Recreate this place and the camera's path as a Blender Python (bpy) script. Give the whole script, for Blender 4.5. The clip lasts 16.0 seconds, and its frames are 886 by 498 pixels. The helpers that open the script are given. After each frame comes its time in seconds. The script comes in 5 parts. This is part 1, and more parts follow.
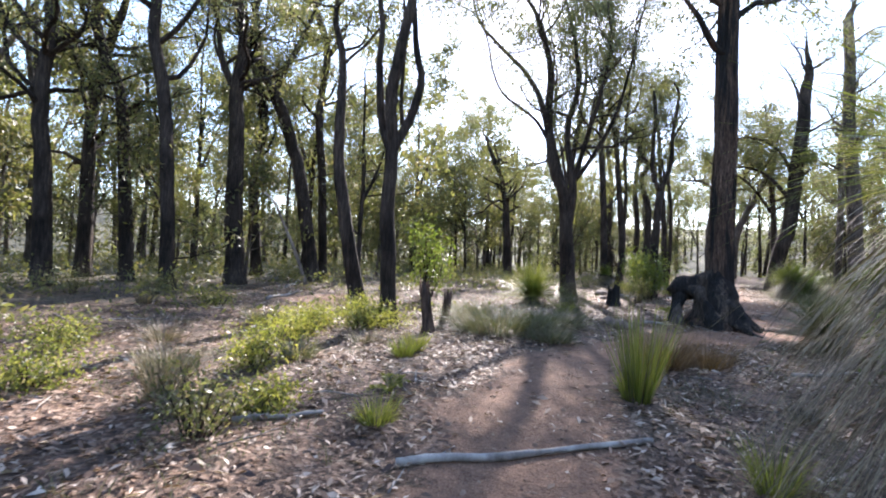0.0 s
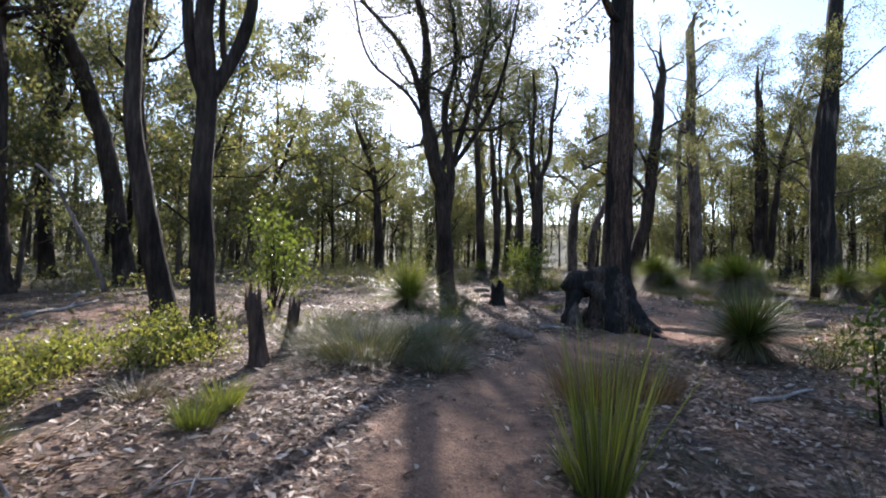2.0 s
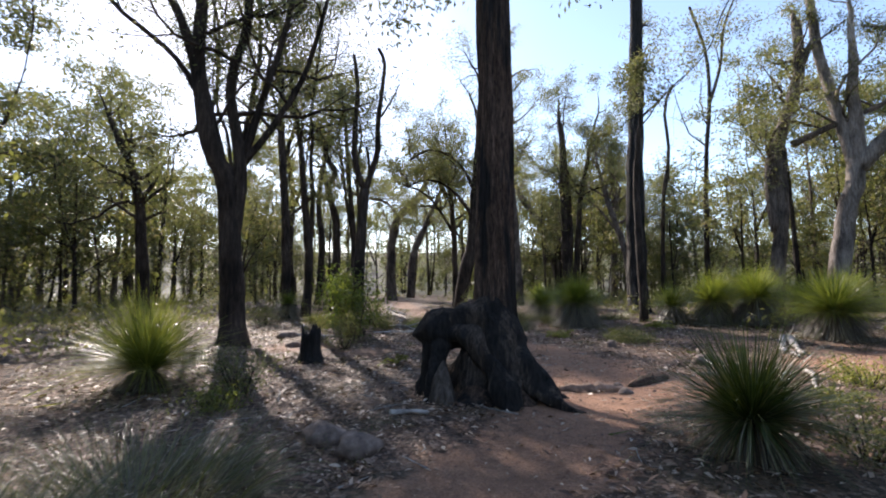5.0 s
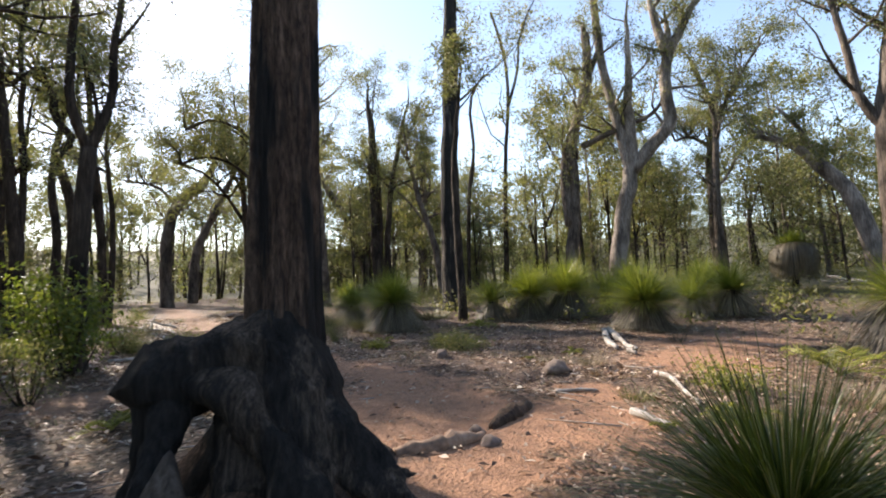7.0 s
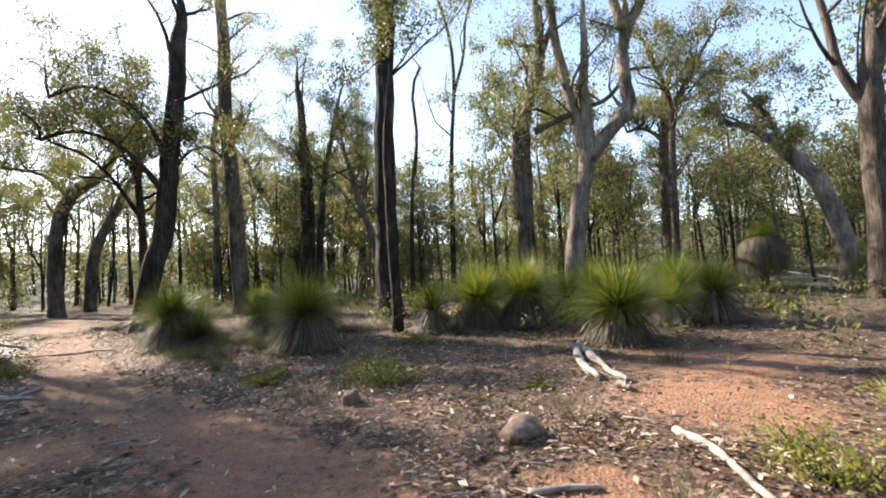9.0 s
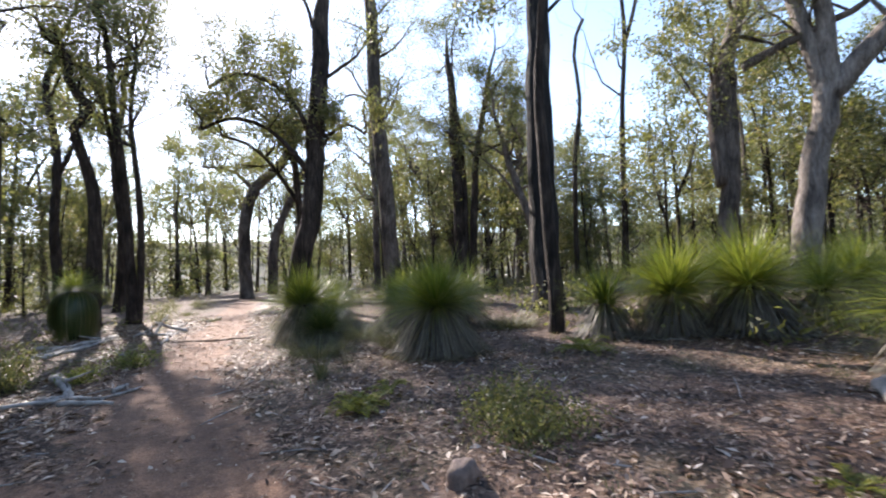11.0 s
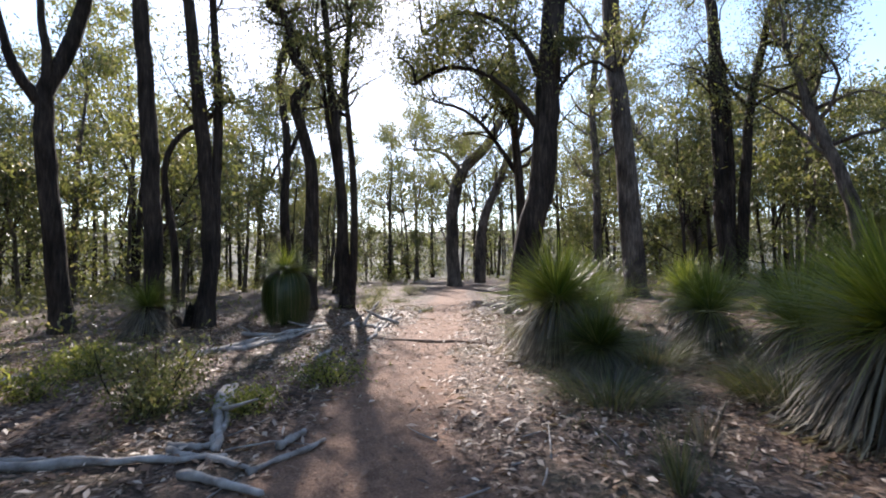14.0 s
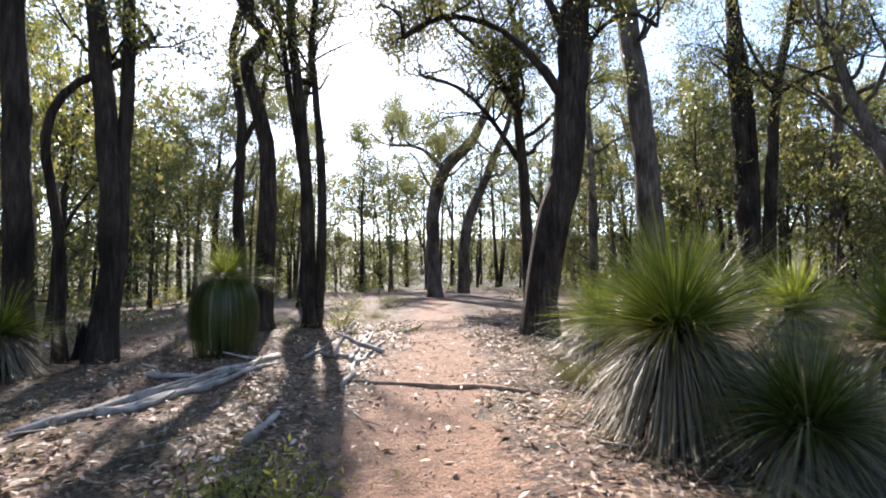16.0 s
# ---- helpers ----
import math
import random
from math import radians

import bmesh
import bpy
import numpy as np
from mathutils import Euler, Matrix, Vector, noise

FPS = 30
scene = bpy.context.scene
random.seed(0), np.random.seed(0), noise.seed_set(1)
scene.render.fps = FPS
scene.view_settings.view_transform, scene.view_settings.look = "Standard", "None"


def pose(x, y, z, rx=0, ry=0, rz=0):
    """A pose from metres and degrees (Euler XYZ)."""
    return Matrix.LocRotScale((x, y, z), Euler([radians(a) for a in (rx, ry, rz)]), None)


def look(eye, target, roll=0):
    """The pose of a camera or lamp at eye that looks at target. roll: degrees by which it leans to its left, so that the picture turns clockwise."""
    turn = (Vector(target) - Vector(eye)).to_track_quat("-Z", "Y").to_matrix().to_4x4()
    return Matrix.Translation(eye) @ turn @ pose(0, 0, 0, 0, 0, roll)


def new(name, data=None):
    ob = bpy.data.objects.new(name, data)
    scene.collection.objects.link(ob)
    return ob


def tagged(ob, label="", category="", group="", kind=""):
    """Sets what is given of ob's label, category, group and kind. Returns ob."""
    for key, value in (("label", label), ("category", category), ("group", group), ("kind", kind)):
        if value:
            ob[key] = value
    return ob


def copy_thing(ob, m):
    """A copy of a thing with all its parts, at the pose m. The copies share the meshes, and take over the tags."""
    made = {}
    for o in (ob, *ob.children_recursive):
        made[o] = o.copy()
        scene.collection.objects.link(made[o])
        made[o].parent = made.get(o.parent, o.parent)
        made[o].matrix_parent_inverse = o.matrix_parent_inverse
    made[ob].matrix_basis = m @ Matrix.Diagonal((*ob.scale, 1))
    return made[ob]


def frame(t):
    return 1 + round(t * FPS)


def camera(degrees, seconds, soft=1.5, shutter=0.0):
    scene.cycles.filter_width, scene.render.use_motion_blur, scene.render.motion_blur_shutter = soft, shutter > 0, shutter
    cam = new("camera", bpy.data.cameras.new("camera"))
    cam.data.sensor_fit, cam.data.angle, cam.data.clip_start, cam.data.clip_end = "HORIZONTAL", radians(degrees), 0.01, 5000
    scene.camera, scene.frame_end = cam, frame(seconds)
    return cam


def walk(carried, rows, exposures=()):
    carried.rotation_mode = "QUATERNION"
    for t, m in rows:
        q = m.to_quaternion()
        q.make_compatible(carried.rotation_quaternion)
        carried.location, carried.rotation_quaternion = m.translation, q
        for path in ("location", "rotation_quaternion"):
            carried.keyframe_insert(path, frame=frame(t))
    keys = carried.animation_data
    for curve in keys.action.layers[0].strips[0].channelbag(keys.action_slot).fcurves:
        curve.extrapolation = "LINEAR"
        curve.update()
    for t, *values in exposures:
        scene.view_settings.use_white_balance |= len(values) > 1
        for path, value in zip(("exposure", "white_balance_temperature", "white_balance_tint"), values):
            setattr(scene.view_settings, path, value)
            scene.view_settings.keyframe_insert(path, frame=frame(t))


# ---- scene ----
cam = camera(85.0, 16.0, soft=1.9, shutter=0.25)
METRES, EYE = 23.8, 1.5
ROWS = [
    (0.0, 0.0, 0.0, 0.0, -0.05, 1.15, -2.58),
    (0.5, 0.0026, 0.0251, 0.0002, -3.87, 2.19, -2.49),
    (1.0, 0.0096, 0.0528, 0.0003, -8.68, 2.32, -2.17),
    (1.5, 0.013, 0.0821, 0.0002, -12.62, 1.71, -1.99),
    (2.0, 0.016, 0.1094, 0.0006, -15.11, 1.14, -1.86),
    (2.5, 0.0217, 0.138, 0.0017, -17.74, 1.19, -1.67),
    (3.0, 0.0297, 0.1653, 0.0028, -21.0, 2.05, -1.35),
    (5.5, 0.099, 0.3048, 0.0051, -42.37, 5.02, 0.62),
    (6.0, 0.1186, 0.3283, 0.0059, -48.64, 4.56, 1.06),
    (6.5, 0.1425, 0.3467, 0.0058, -54.68, 4.3, 1.57),
    (7.0, 0.1683, 0.3642, 0.0067, -59.58, 4.2, 2.05),
    (7.5, 0.1964, 0.3771, 0.0067, -63.37, 4.14, 2.43),
    (8.0, 0.2263, 0.3878, 0.0079, -66.53, 4.1, 2.85),
    (10.5, 0.3752, 0.4492, 0.0128, -54.83, 2.82, 3.01),
    (11.0, 0.3985, 0.4666, 0.0112, -46.5, 2.97, 2.61),
    (11.5, 0.416, 0.4888, 0.0096, -37.74, 3.28, 2.06),
    (12.0, 0.4291, 0.5153, 0.0104, -30.25, 3.52, 1.46),
    (12.5, 0.441, 0.5454, 0.0109, -25.38, 3.53, 1.03),
    (13.0, 0.447, 0.5777, 0.0098, -23.26, 3.28, 0.83),
    (13.5, 0.4543, 0.6115, 0.0085, -23.08, 2.79, 0.71),
    (14.0, 0.4583, 0.6445, 0.0076, -23.92, 2.63, 0.71),
    (14.5, 0.4663, 0.6779, 0.0072, -24.94, 2.91, 0.74),
    (15.0, 0.473, 0.7115, 0.0073, -25.9, 3.58, 0.72),
    (15.5, 0.4824, 0.7436, 0.0075, -26.7, 3.9, 0.75),
    (16.0, 0.4915, 0.7787, 0.0066, -27.49, 3.72, 0.82),
]
walk(cam, [(t, pose(0, 0, EYE) @ pose(METRES * x, METRES * y, METRES * z, 90 + pitch, roll, yaw)) for t, x, y, z, yaw, pitch, roll in ROWS],
     exposures=[(0.0, 1.9, 6350, 17), (1.0, 1.65, 6350, 17), (2.0, 1.3, 6350, 17), (3.0, 1.25, 6450, 17), (5.5, 1.1, 6800, 16), (6.5, 1.25, 7150, 15), (8.0, 1.55, 7600, 14), (10.5, 1.55, 6750, 16), (12.5, 1.75, 6300, 17), (13.0, 1.6, 6300, 17), (13.5, 1.3, 6400, 16), (14.5, 1.25, 6500, 16), (15.0, 1.65, 6500, 16), (15.5, 1.35, 6600, 16), (16.0, 1.65, 6700, 16)])

# ---- light: low winter sun ahead, clear sky ----
SUN_AZ, SUN_EL = 12.0, 33.0          # degrees east of +y, degrees up
world = bpy.data.worlds.new("sky")
scene.world = world
world.use_nodes = True
wn = world.node_tree
sky = wn.nodes.new("ShaderNodeTexSky")
sky.sky_type, sky.sun_disc = "NISHITA", False
sky.sun_elevation, sky.sun_rotation = radians(SUN_EL), radians(SUN_AZ)
sky.dust_density, sky.air_density, sky.ozone_density = 0.3, 1.0, 1.7
wn.links.new(sky.outputs[0], wn.nodes["Background"].inputs[0])
wn.nodes["Background"].inputs[1].default_value = 0.15
sun = new("sun", bpy.data.lights.new("sun", "SUN"))
sun.data.energy, sun.data.angle, sun.data.color = 5.0, radians(0.55), (1.0, 0.95, 0.88)
sd = Vector((math.sin(radians(SUN_AZ)) * math.cos(radians(SUN_EL)), math.cos(radians(SUN_AZ)) * math.cos(radians(SUN_EL)), math.sin(radians(SUN_EL))))
sun.matrix_world = look(sd * 60, (0, 0, 0))


# ---- materials ----
def mat(name, rough=0.8):
    m = bpy.data.materials.new(name)
    m.use_nodes = True
    nt = m.node_tree
    return m, nt, nt.nodes["Principled BSDF"]


def node(nt, kind, **props):
    n = nt.nodes.new(kind)
    for k, v in props.items():
        n.inputs[k].default_value = v
    return n


def ramp(nt, src, stops):
    r = nt.nodes.new("ShaderNodeValToRGB")
    el = r.color_ramp.elements
    while len(el) < len(stops):
        el.new(0.5)
    for e, (p, c) in zip(el, stops):
        e.position, e.color = p, (*c, 1)
    nt.links.new(src, r.inputs[0])
    return r.outputs[0]


def mix(nt, fac, a, b, kind="MIX"):
    n = nt.nodes.new("ShaderNodeMix")
    n.data_type, n.blend_type = "RGBA", kind
    for s, v in ((n.inputs[0], fac), (n.inputs[6], a), (n.inputs[7], b)):
        if isinstance(v, bpy.types.NodeSocket):
            nt.links.new(v, s)
        else:
            s.default_value = v if isinstance(v, float) else (*v, 1)
    return n.outputs[2]


def coords(nt, scale=(1, 1, 1)):
    tc, mp = nt.nodes.new("ShaderNodeTexCoord"), nt.nodes.new("ShaderNodeMapping")
    mp.inputs["Scale"].default_value = scale
    nt.links.new(tc.outputs["Object"], mp.inputs[0])
    return mp.outputs[0]


def noise_tex(nt, co, scale, detail=4.0, rough=0.6):
    n = node(nt, "ShaderNodeTexNoise", Scale=scale, Detail=detail, Roughness=rough)
    nt.links.new(co, n.inputs["Vector"])
    return n.outputs["Fac"]


def bump(nt, bsdf, height, strength, distance=0.02):
    b = node(nt, "ShaderNodeBump", Strength=strength, Distance=distance)
    nt.links.new(height, b.inputs["Height"])
    nt.links.new(b.outputs[0], bsdf.inputs["Normal"])


def bark_mat(name, stops, rough=0.9):
    m, nt, p = mat(name)
    lon = coords(nt, (9, 9, 1.1))
    fib = noise_tex(nt, lon, 2.2, 6, 0.65)
    patch = noise_tex(nt, coords(nt, (1, 1, 0.45)), 1.7, 4, 0.6)
    col = ramp(nt, fib, stops)
    dark = ramp(nt, patch, [(0.38, (0.35, 0.33, 0.32)), (0.62, (1.15, 1.1, 1.05))])
    nt.links.new(mix(nt, 1.0, col, dark, "MULTIPLY"), p.inputs["Base Color"])
    p.inputs["Roughness"].default_value = rough
    p.inputs["Specular IOR Level"].default_value = 0.2
    bump(nt, p, fib, 1.0, 0.05)
    return m


BARK = {
    "dark": bark_mat("dark_bark", [(0.3, (0.022, 0.019, 0.017)), (0.52, (0.06, 0.047, 0.038)), (0.75, (0.13, 0.1, 0.08))]),
    "grey": bark_mat("grey_bark", [(0.3, (0.06, 0.05, 0.043)), (0.52, (0.15, 0.125, 0.105)), (0.75, (0.29, 0.25, 0.215))]),
    "pale": bark_mat("pale_bark", [(0.28, (0.12, 0.1, 0.085)), (0.5, (0.28, 0.245, 0.215)), (0.72, (0.46, 0.42, 0.38))]),
    "char": bark_mat("charred_bark", [(0.3, (0.008, 0.008, 0.008)), (0.55, (0.022, 0.02, 0.019)), (0.8, (0.05, 0.045, 0.04))], 0.8),
    "red": bark_mat("red_brown_bark", [(0.3, (0.03, 0.022, 0.018)), (0.5, (0.1, 0.07, 0.053)), (0.72, (0.22, 0.15, 0.11))]),
}


def burnt_mat(name, stops, cut):
    """Bark with black fire scars running up the trunk."""
    m, nt, p = mat(name)
    fib = noise_tex(nt, coords(nt, (9, 9, 0.9)), 2.4, 7, 0.68)
    scar = noise_tex(nt, coords(nt, (1.6, 1.6, 0.22)), 1.5, 5, 0.62)
    flake = noise_tex(nt, coords(nt, (20, 20, 6)), 1.6, 5, 0.7)
    red = mix(nt, 1.0, ramp(nt, fib, stops), ramp(nt, flake, [(0.35, (0.45, 0.43, 0.42)), (0.6, (1.25, 1.2, 1.15))]), "MULTIPLY")
    black = ramp(nt, fib, [(0.3, (0.008, 0.008, 0.008)), (0.7, (0.045, 0.04, 0.036))])
    nt.links.new(mix(nt, ramp(nt, scar, [(cut, (0, 0, 0)), (cut + 0.07, (1, 1, 1))]), red, black), p.inputs["Base Color"])
    p.inputs["Roughness"].default_value = 0.9
    p.inputs["Specular IOR Level"].default_value = 0.2
    rough_sum = nt.nodes.new("ShaderNodeMath")
    rough_sum.operation = "ADD"
    nt.links.new(fib, rough_sum.inputs[0])
    nt.links.new(flake, rough_sum.inputs[1])
    bump(nt, p, rough_sum.outputs[0], 1.0, 0.05)
    return m


BARK["burnt"] = burnt_mat("fire_scarred_bark", [(0.3, (0.03, 0.021, 0.017)), (0.5, (0.105, 0.07, 0.052)), (0.72, (0.24, 0.165, 0.12))], 0.46)
BARK["root"] = burnt_mat("charred_root_wood", [(0.3, (0.025, 0.02, 0.017)), (0.5, (0.085, 0.068, 0.056)), (0.72, (0.19, 0.155, 0.13))], 0.41)
BARK["scarred"] = burnt_mat("scarred_grey_bark", [(0.3, (0.04, 0.034, 0.03)), (0.5, (0.11, 0.095, 0.08)), (0.72, (0.22, 0.195, 0.17))], 0.4)


def leaf_mat(name, stops, through_amount=0.45, rough=0.45):
    m, nt, p = mat(name)
    geo = nt.nodes.new("ShaderNodeNewGeometry")
    obi = nt.nodes.new("ShaderNodeObjectInfo")
    col = ramp(nt, geo.outputs["Random Per Island"], stops)
    shift = ramp(nt, obi.outputs["Random"], [(0.0, (0.8, 0.82, 0.85)), (1.0, (1.2, 1.15, 1.0))])
    col = mix(nt, 1.0, col, shift, "MULTIPLY")
    nt.links.new(col, p.inputs["Base Color"])
    p.inputs["Roughness"].default_value = rough
    tr = nt.nodes.new("ShaderNodeBsdfTranslucent")
    lit = mix(nt, 1.0, col, (1.45, 1.45, 0.85), "MULTIPLY")
    nt.links.new(lit, tr.inputs[0])
    ms = nt.nodes.new("ShaderNodeMixShader")
    ms.inputs[0].default_value = through_amount
    nt.links.new(p.outputs[0], ms.inputs[1])
    nt.links.new(tr.outputs[0], ms.inputs[2])
    nt.links.new(ms.outputs[0], nt.nodes["Material Output"].inputs[0])
    return m


LEAF = leaf_mat("gum_leaves", [(0.0, (0.075, 0.082, 0.042)), (0.45, (0.12, 0.13, 0.055)), (0.8, (0.165, 0.172, 0.08)), (1.0, (0.23, 0.19, 0.125))], 0.5)
LEAF_FRESH = leaf_mat("fresh_leaves", [(0.0, (0.07, 0.1, 0.02)), (0.6, (0.11, 0.15, 0.03)), (1.0, (0.17, 0.19, 0.05))], 0.5)
LEAF_LEMON = leaf_mat("lemon_shrub_leaves", [(0.0, (0.08, 0.1, 0.03)), (0.55, (0.18, 0.2, 0.05)), (0.9, (0.29, 0.285, 0.085)), (1.0, (0.3, 0.25, 0.15))], 0.5)
BLADE = leaf_mat("grasstree_blades", [(0.0, (0.055, 0.08, 0.017)), (0.5, (0.12, 0.155, 0.03)), (1.0, (0.22, 0.235, 0.06))], 0.48, 0.35)
BLADE_DARK = leaf_mat("dark_tussock_blades", [(0.0, (0.03, 0.045, 0.012)), (0.5, (0.06, 0.085, 0.02)), (0.9, (0.12, 0.14, 0.04)), (1.0, (0.32, 0.28, 0.19))], 0.3, 0.35)
# fresh yellow-green, lightened: sunlight on the blades is put into the colour
SEDGE_SUNLIT = leaf_mat("sunlit_sedge_blades", [(0.0, (0.1, 0.125, 0.025)), (0.5, (0.19, 0.22, 0.045)), (1.0, (0.33, 0.33, 0.1))], 0.5, 0.35)
BROWN_RUSH = leaf_mat("brown_rush_blades", [(0.0, (0.06, 0.035, 0.018)), (0.5, (0.15, 0.085, 0.04)), (1.0, (0.28, 0.18, 0.09))], 0.35, 0.5)
RUSH = leaf_mat("rush_blades", [(0.0, (0.045, 0.062, 0.025)), (0.5, (0.095, 0.112, 0.046)), (1.0, (0.23, 0.205, 0.11))], 0.35, 0.4)
DRY = leaf_mat("dry_blades", [(0.0, (0.05, 0.042, 0.032)), (0.5, (0.12, 0.1, 0.075)), (1.0, (0.29, 0.255, 0.19))], 0.18, 0.6)
LITTER = leaf_mat("leaf_litter", [(0.0, (0.05, 0.026, 0.016)), (0.35, (0.15, 0.08, 0.048)), (0.62, (0.27, 0.165, 0.11)), (0.8, (0.38, 0.27, 0.2)), (0.95, (0.54, 0.43, 0.35)), (1.0, (0.68, 0.58, 0.5))], 0.1, 0.6)


def plain(name, stops, scale=6.0, rough=0.85, stretch=(1, 1, 1), bumpy=0.5):
    m, nt, p = mat(name)
    co = coords(nt, stretch)
    f = noise_tex(nt, co, scale, 6, 0.65)
    nt.links.new(ramp(nt, f, stops), p.inputs["Base Color"])
    p.inputs["Roughness"].default_value = rough
    bump(nt, p, f, bumpy, 0.02)
    return m


DEADWOOD = plain("weathered_wood", [(0.3, (0.12, 0.1, 0.085)), (0.5, (0.3, 0.27, 0.24)), (0.72, (0.52, 0.48, 0.43))], 5, 0.85, (1, 1, 1))
ROOTWOOD = plain("worn_root", [(0.3, (0.08, 0.055, 0.04)), (0.55, (0.3, 0.185, 0.12)), (0.75, (0.45, 0.31, 0.22))], 7)
ROCK = plain("laterite_rock", [(0.3, (0.07, 0.05, 0.04)), (0.55, (0.2, 0.14, 0.11)), (0.75, (0.33, 0.26, 0.21))], 9)

PEBBLE = leaf_mat("pebbles", [(0.0, (0.15, 0.085, 0.055)), (0.5, (0.26, 0.155, 0.1)), (1.0, (0.46, 0.33, 0.23))], 0.0, 0.85)


def ground_mat():
    m, nt, p = mat("forest_floor")
    co = coords(nt)
    big = noise_tex(nt, co, 0.55, 5, 0.6)
    mid = noise_tex(nt, co, 6.0, 6, 0.7)
    fine = noise_tex(nt, co, 55.0, 4, 0.7)
    vor = node(nt, "ShaderNodeTexVoronoi", Scale=26.0)
    nt.links.new(co, vor.inputs["Vector"])
    litter = ramp(nt, vor.outputs["Color"], [(0.1, (0.045, 0.027, 0.018)), (0.45, (0.14, 0.083, 0.054)), (0.7, (0.26, 0.17, 0.12)), (0.95, (0.46, 0.36, 0.29))])
    litter = mix(nt, 1.0, litter, ramp(nt, mid, [(0.3, (0.32, 0.29, 0.27)), (0.7, (1.2, 1.15, 1.1))]), "MULTIPLY")
    patches = noise_tex(nt, co, 1.6, 5, 0.65)
    litter = mix(nt, 1.0, litter, ramp(nt, patches, [(0.36, (0.4, 0.36, 0.33)), (0.58, (1.1, 1.08, 1.05))]), "MULTIPLY")
    earth = ramp(nt, fine, [(0.3, (0.17, 0.082, 0.046)), (0.55, (0.37, 0.2, 0.115)), (0.75, (0.56, 0.35, 0.22))])
    earth = mix(nt, 1.0, earth, ramp(nt, mid, [(0.3, (0.6, 0.56, 0.54)), (0.7, (1.15, 1.12, 1.1))]), "MULTIPLY")
    rust = nt.nodes.new("ShaderNodeAttribute")
    rust.attribute_name = "rust"
    brown = ramp(nt, fine, [(0.3, (0.085, 0.047, 0.03)), (0.55, (0.2, 0.12, 0.077)), (0.75, (0.36, 0.235, 0.16))])
    brown = mix(nt, 1.0, brown, ramp(nt, mid, [(0.3, (0.5, 0.46, 0.44)), (0.7, (1.15, 1.12, 1.1))]), "MULTIPLY")
    earth = mix(nt, rust.outputs["Fac"], brown, earth)
    at = nt.nodes.new("ShaderNodeAttribute")
    at.attribute_name = "bare"
    edge = nt.nodes.new("ShaderNodeMath")
    edge.operation = "MULTIPLY_ADD"
    nt.links.new(mid, edge.inputs[0])
    edge.inputs[1].default_value = 1.3
    add = nt.nodes.new("ShaderNodeMath")
    add.operation = "SUBTRACT"
    nt.links.new(at.outputs["Fac"], add.inputs[0])
    add.inputs[1].default_value = 0.62
    nt.links.new(add.outputs[0], edge.inputs[2])
    fac = ramp(nt, edge.outputs[0], [(0.3, (0, 0, 0)), (0.62, (1, 1, 1))])
    moss = mix(nt, ramp(nt, big, [(0.5, (0, 0, 0)), (0.75, (0.5, 0.5, 0.5))]), litter, (0.07, 0.075, 0.03))
    heath = nt.nodes.new("ShaderNodeAttribute")
    heath.attribute_name = "heath"
    green = ramp(nt, mid, [(0.3, (0.03, 0.034, 0.016)), (0.55, (0.06, 0.062, 0.028)), (0.75, (0.13, 0.11, 0.065))])
    moss = mix(nt, heath.outputs["Fac"], moss, green)
    nt.links.new(mix(nt, fac, moss, earth), p.inputs["Base Color"])
    p.inputs["Roughness"].default_value = 0.9
    hsum = nt.nodes.new("ShaderNodeMath")
    hsum.operation = "ADD"
    nt.links.new(fine, hsum.inputs[0])
    nt.links.new(vor.outputs["Distance"], hsum.inputs[1])
    bump(nt, p, hsum.outputs[0], 0.7, 0.03)
    return m


GROUND = ground_mat()

# ---- mesh helpers ----
rng = np.random.default_rng(7)


def mesh_from(name, verts, quads, mats, smooth=False, index=None):
    me = bpy.data.meshes.new(name)
    verts, quads = np.asarray(verts, np.float32), np.asarray(quads, np.int32)
    me.vertices.add(len(verts))
    me.vertices.foreach_set("co", verts.ravel())
    me.loops.add(quads.size)
    me.loops.foreach_set("vertex_index", quads.ravel())
    me.polygons.add(len(quads))
    me.polygons.foreach_set("loop_start", np.arange(0, quads.size, 4, dtype=np.int32))
    for m in (mats if isinstance(mats, (list, tuple)) else [mats]):
        me.materials.append(m)
    if smooth:
        me.polygons.foreach_set("use_smooth", [True] * len(me.polygons))
    if index is not None:
        me.polygons.foreach_set("material_index", index)
    me.update(calc_edges=True)
    return me


def part(name, verts, quads, material, parent, label="", smooth=False, index=None):
    ob = new(name, mesh_from(name, verts, quads, material, smooth, index))
    ob.parent = parent
    return tagged(ob, label)


def thing(name, x, y, z, label, category, group="", kind="", rz=0.0):
    ob = new(name)
    ob.empty_display_size = 0.2
    ob.matrix_basis = pose(x, y, z, 0, 0, rz)
    return tagged(ob, label, category, group, kind)


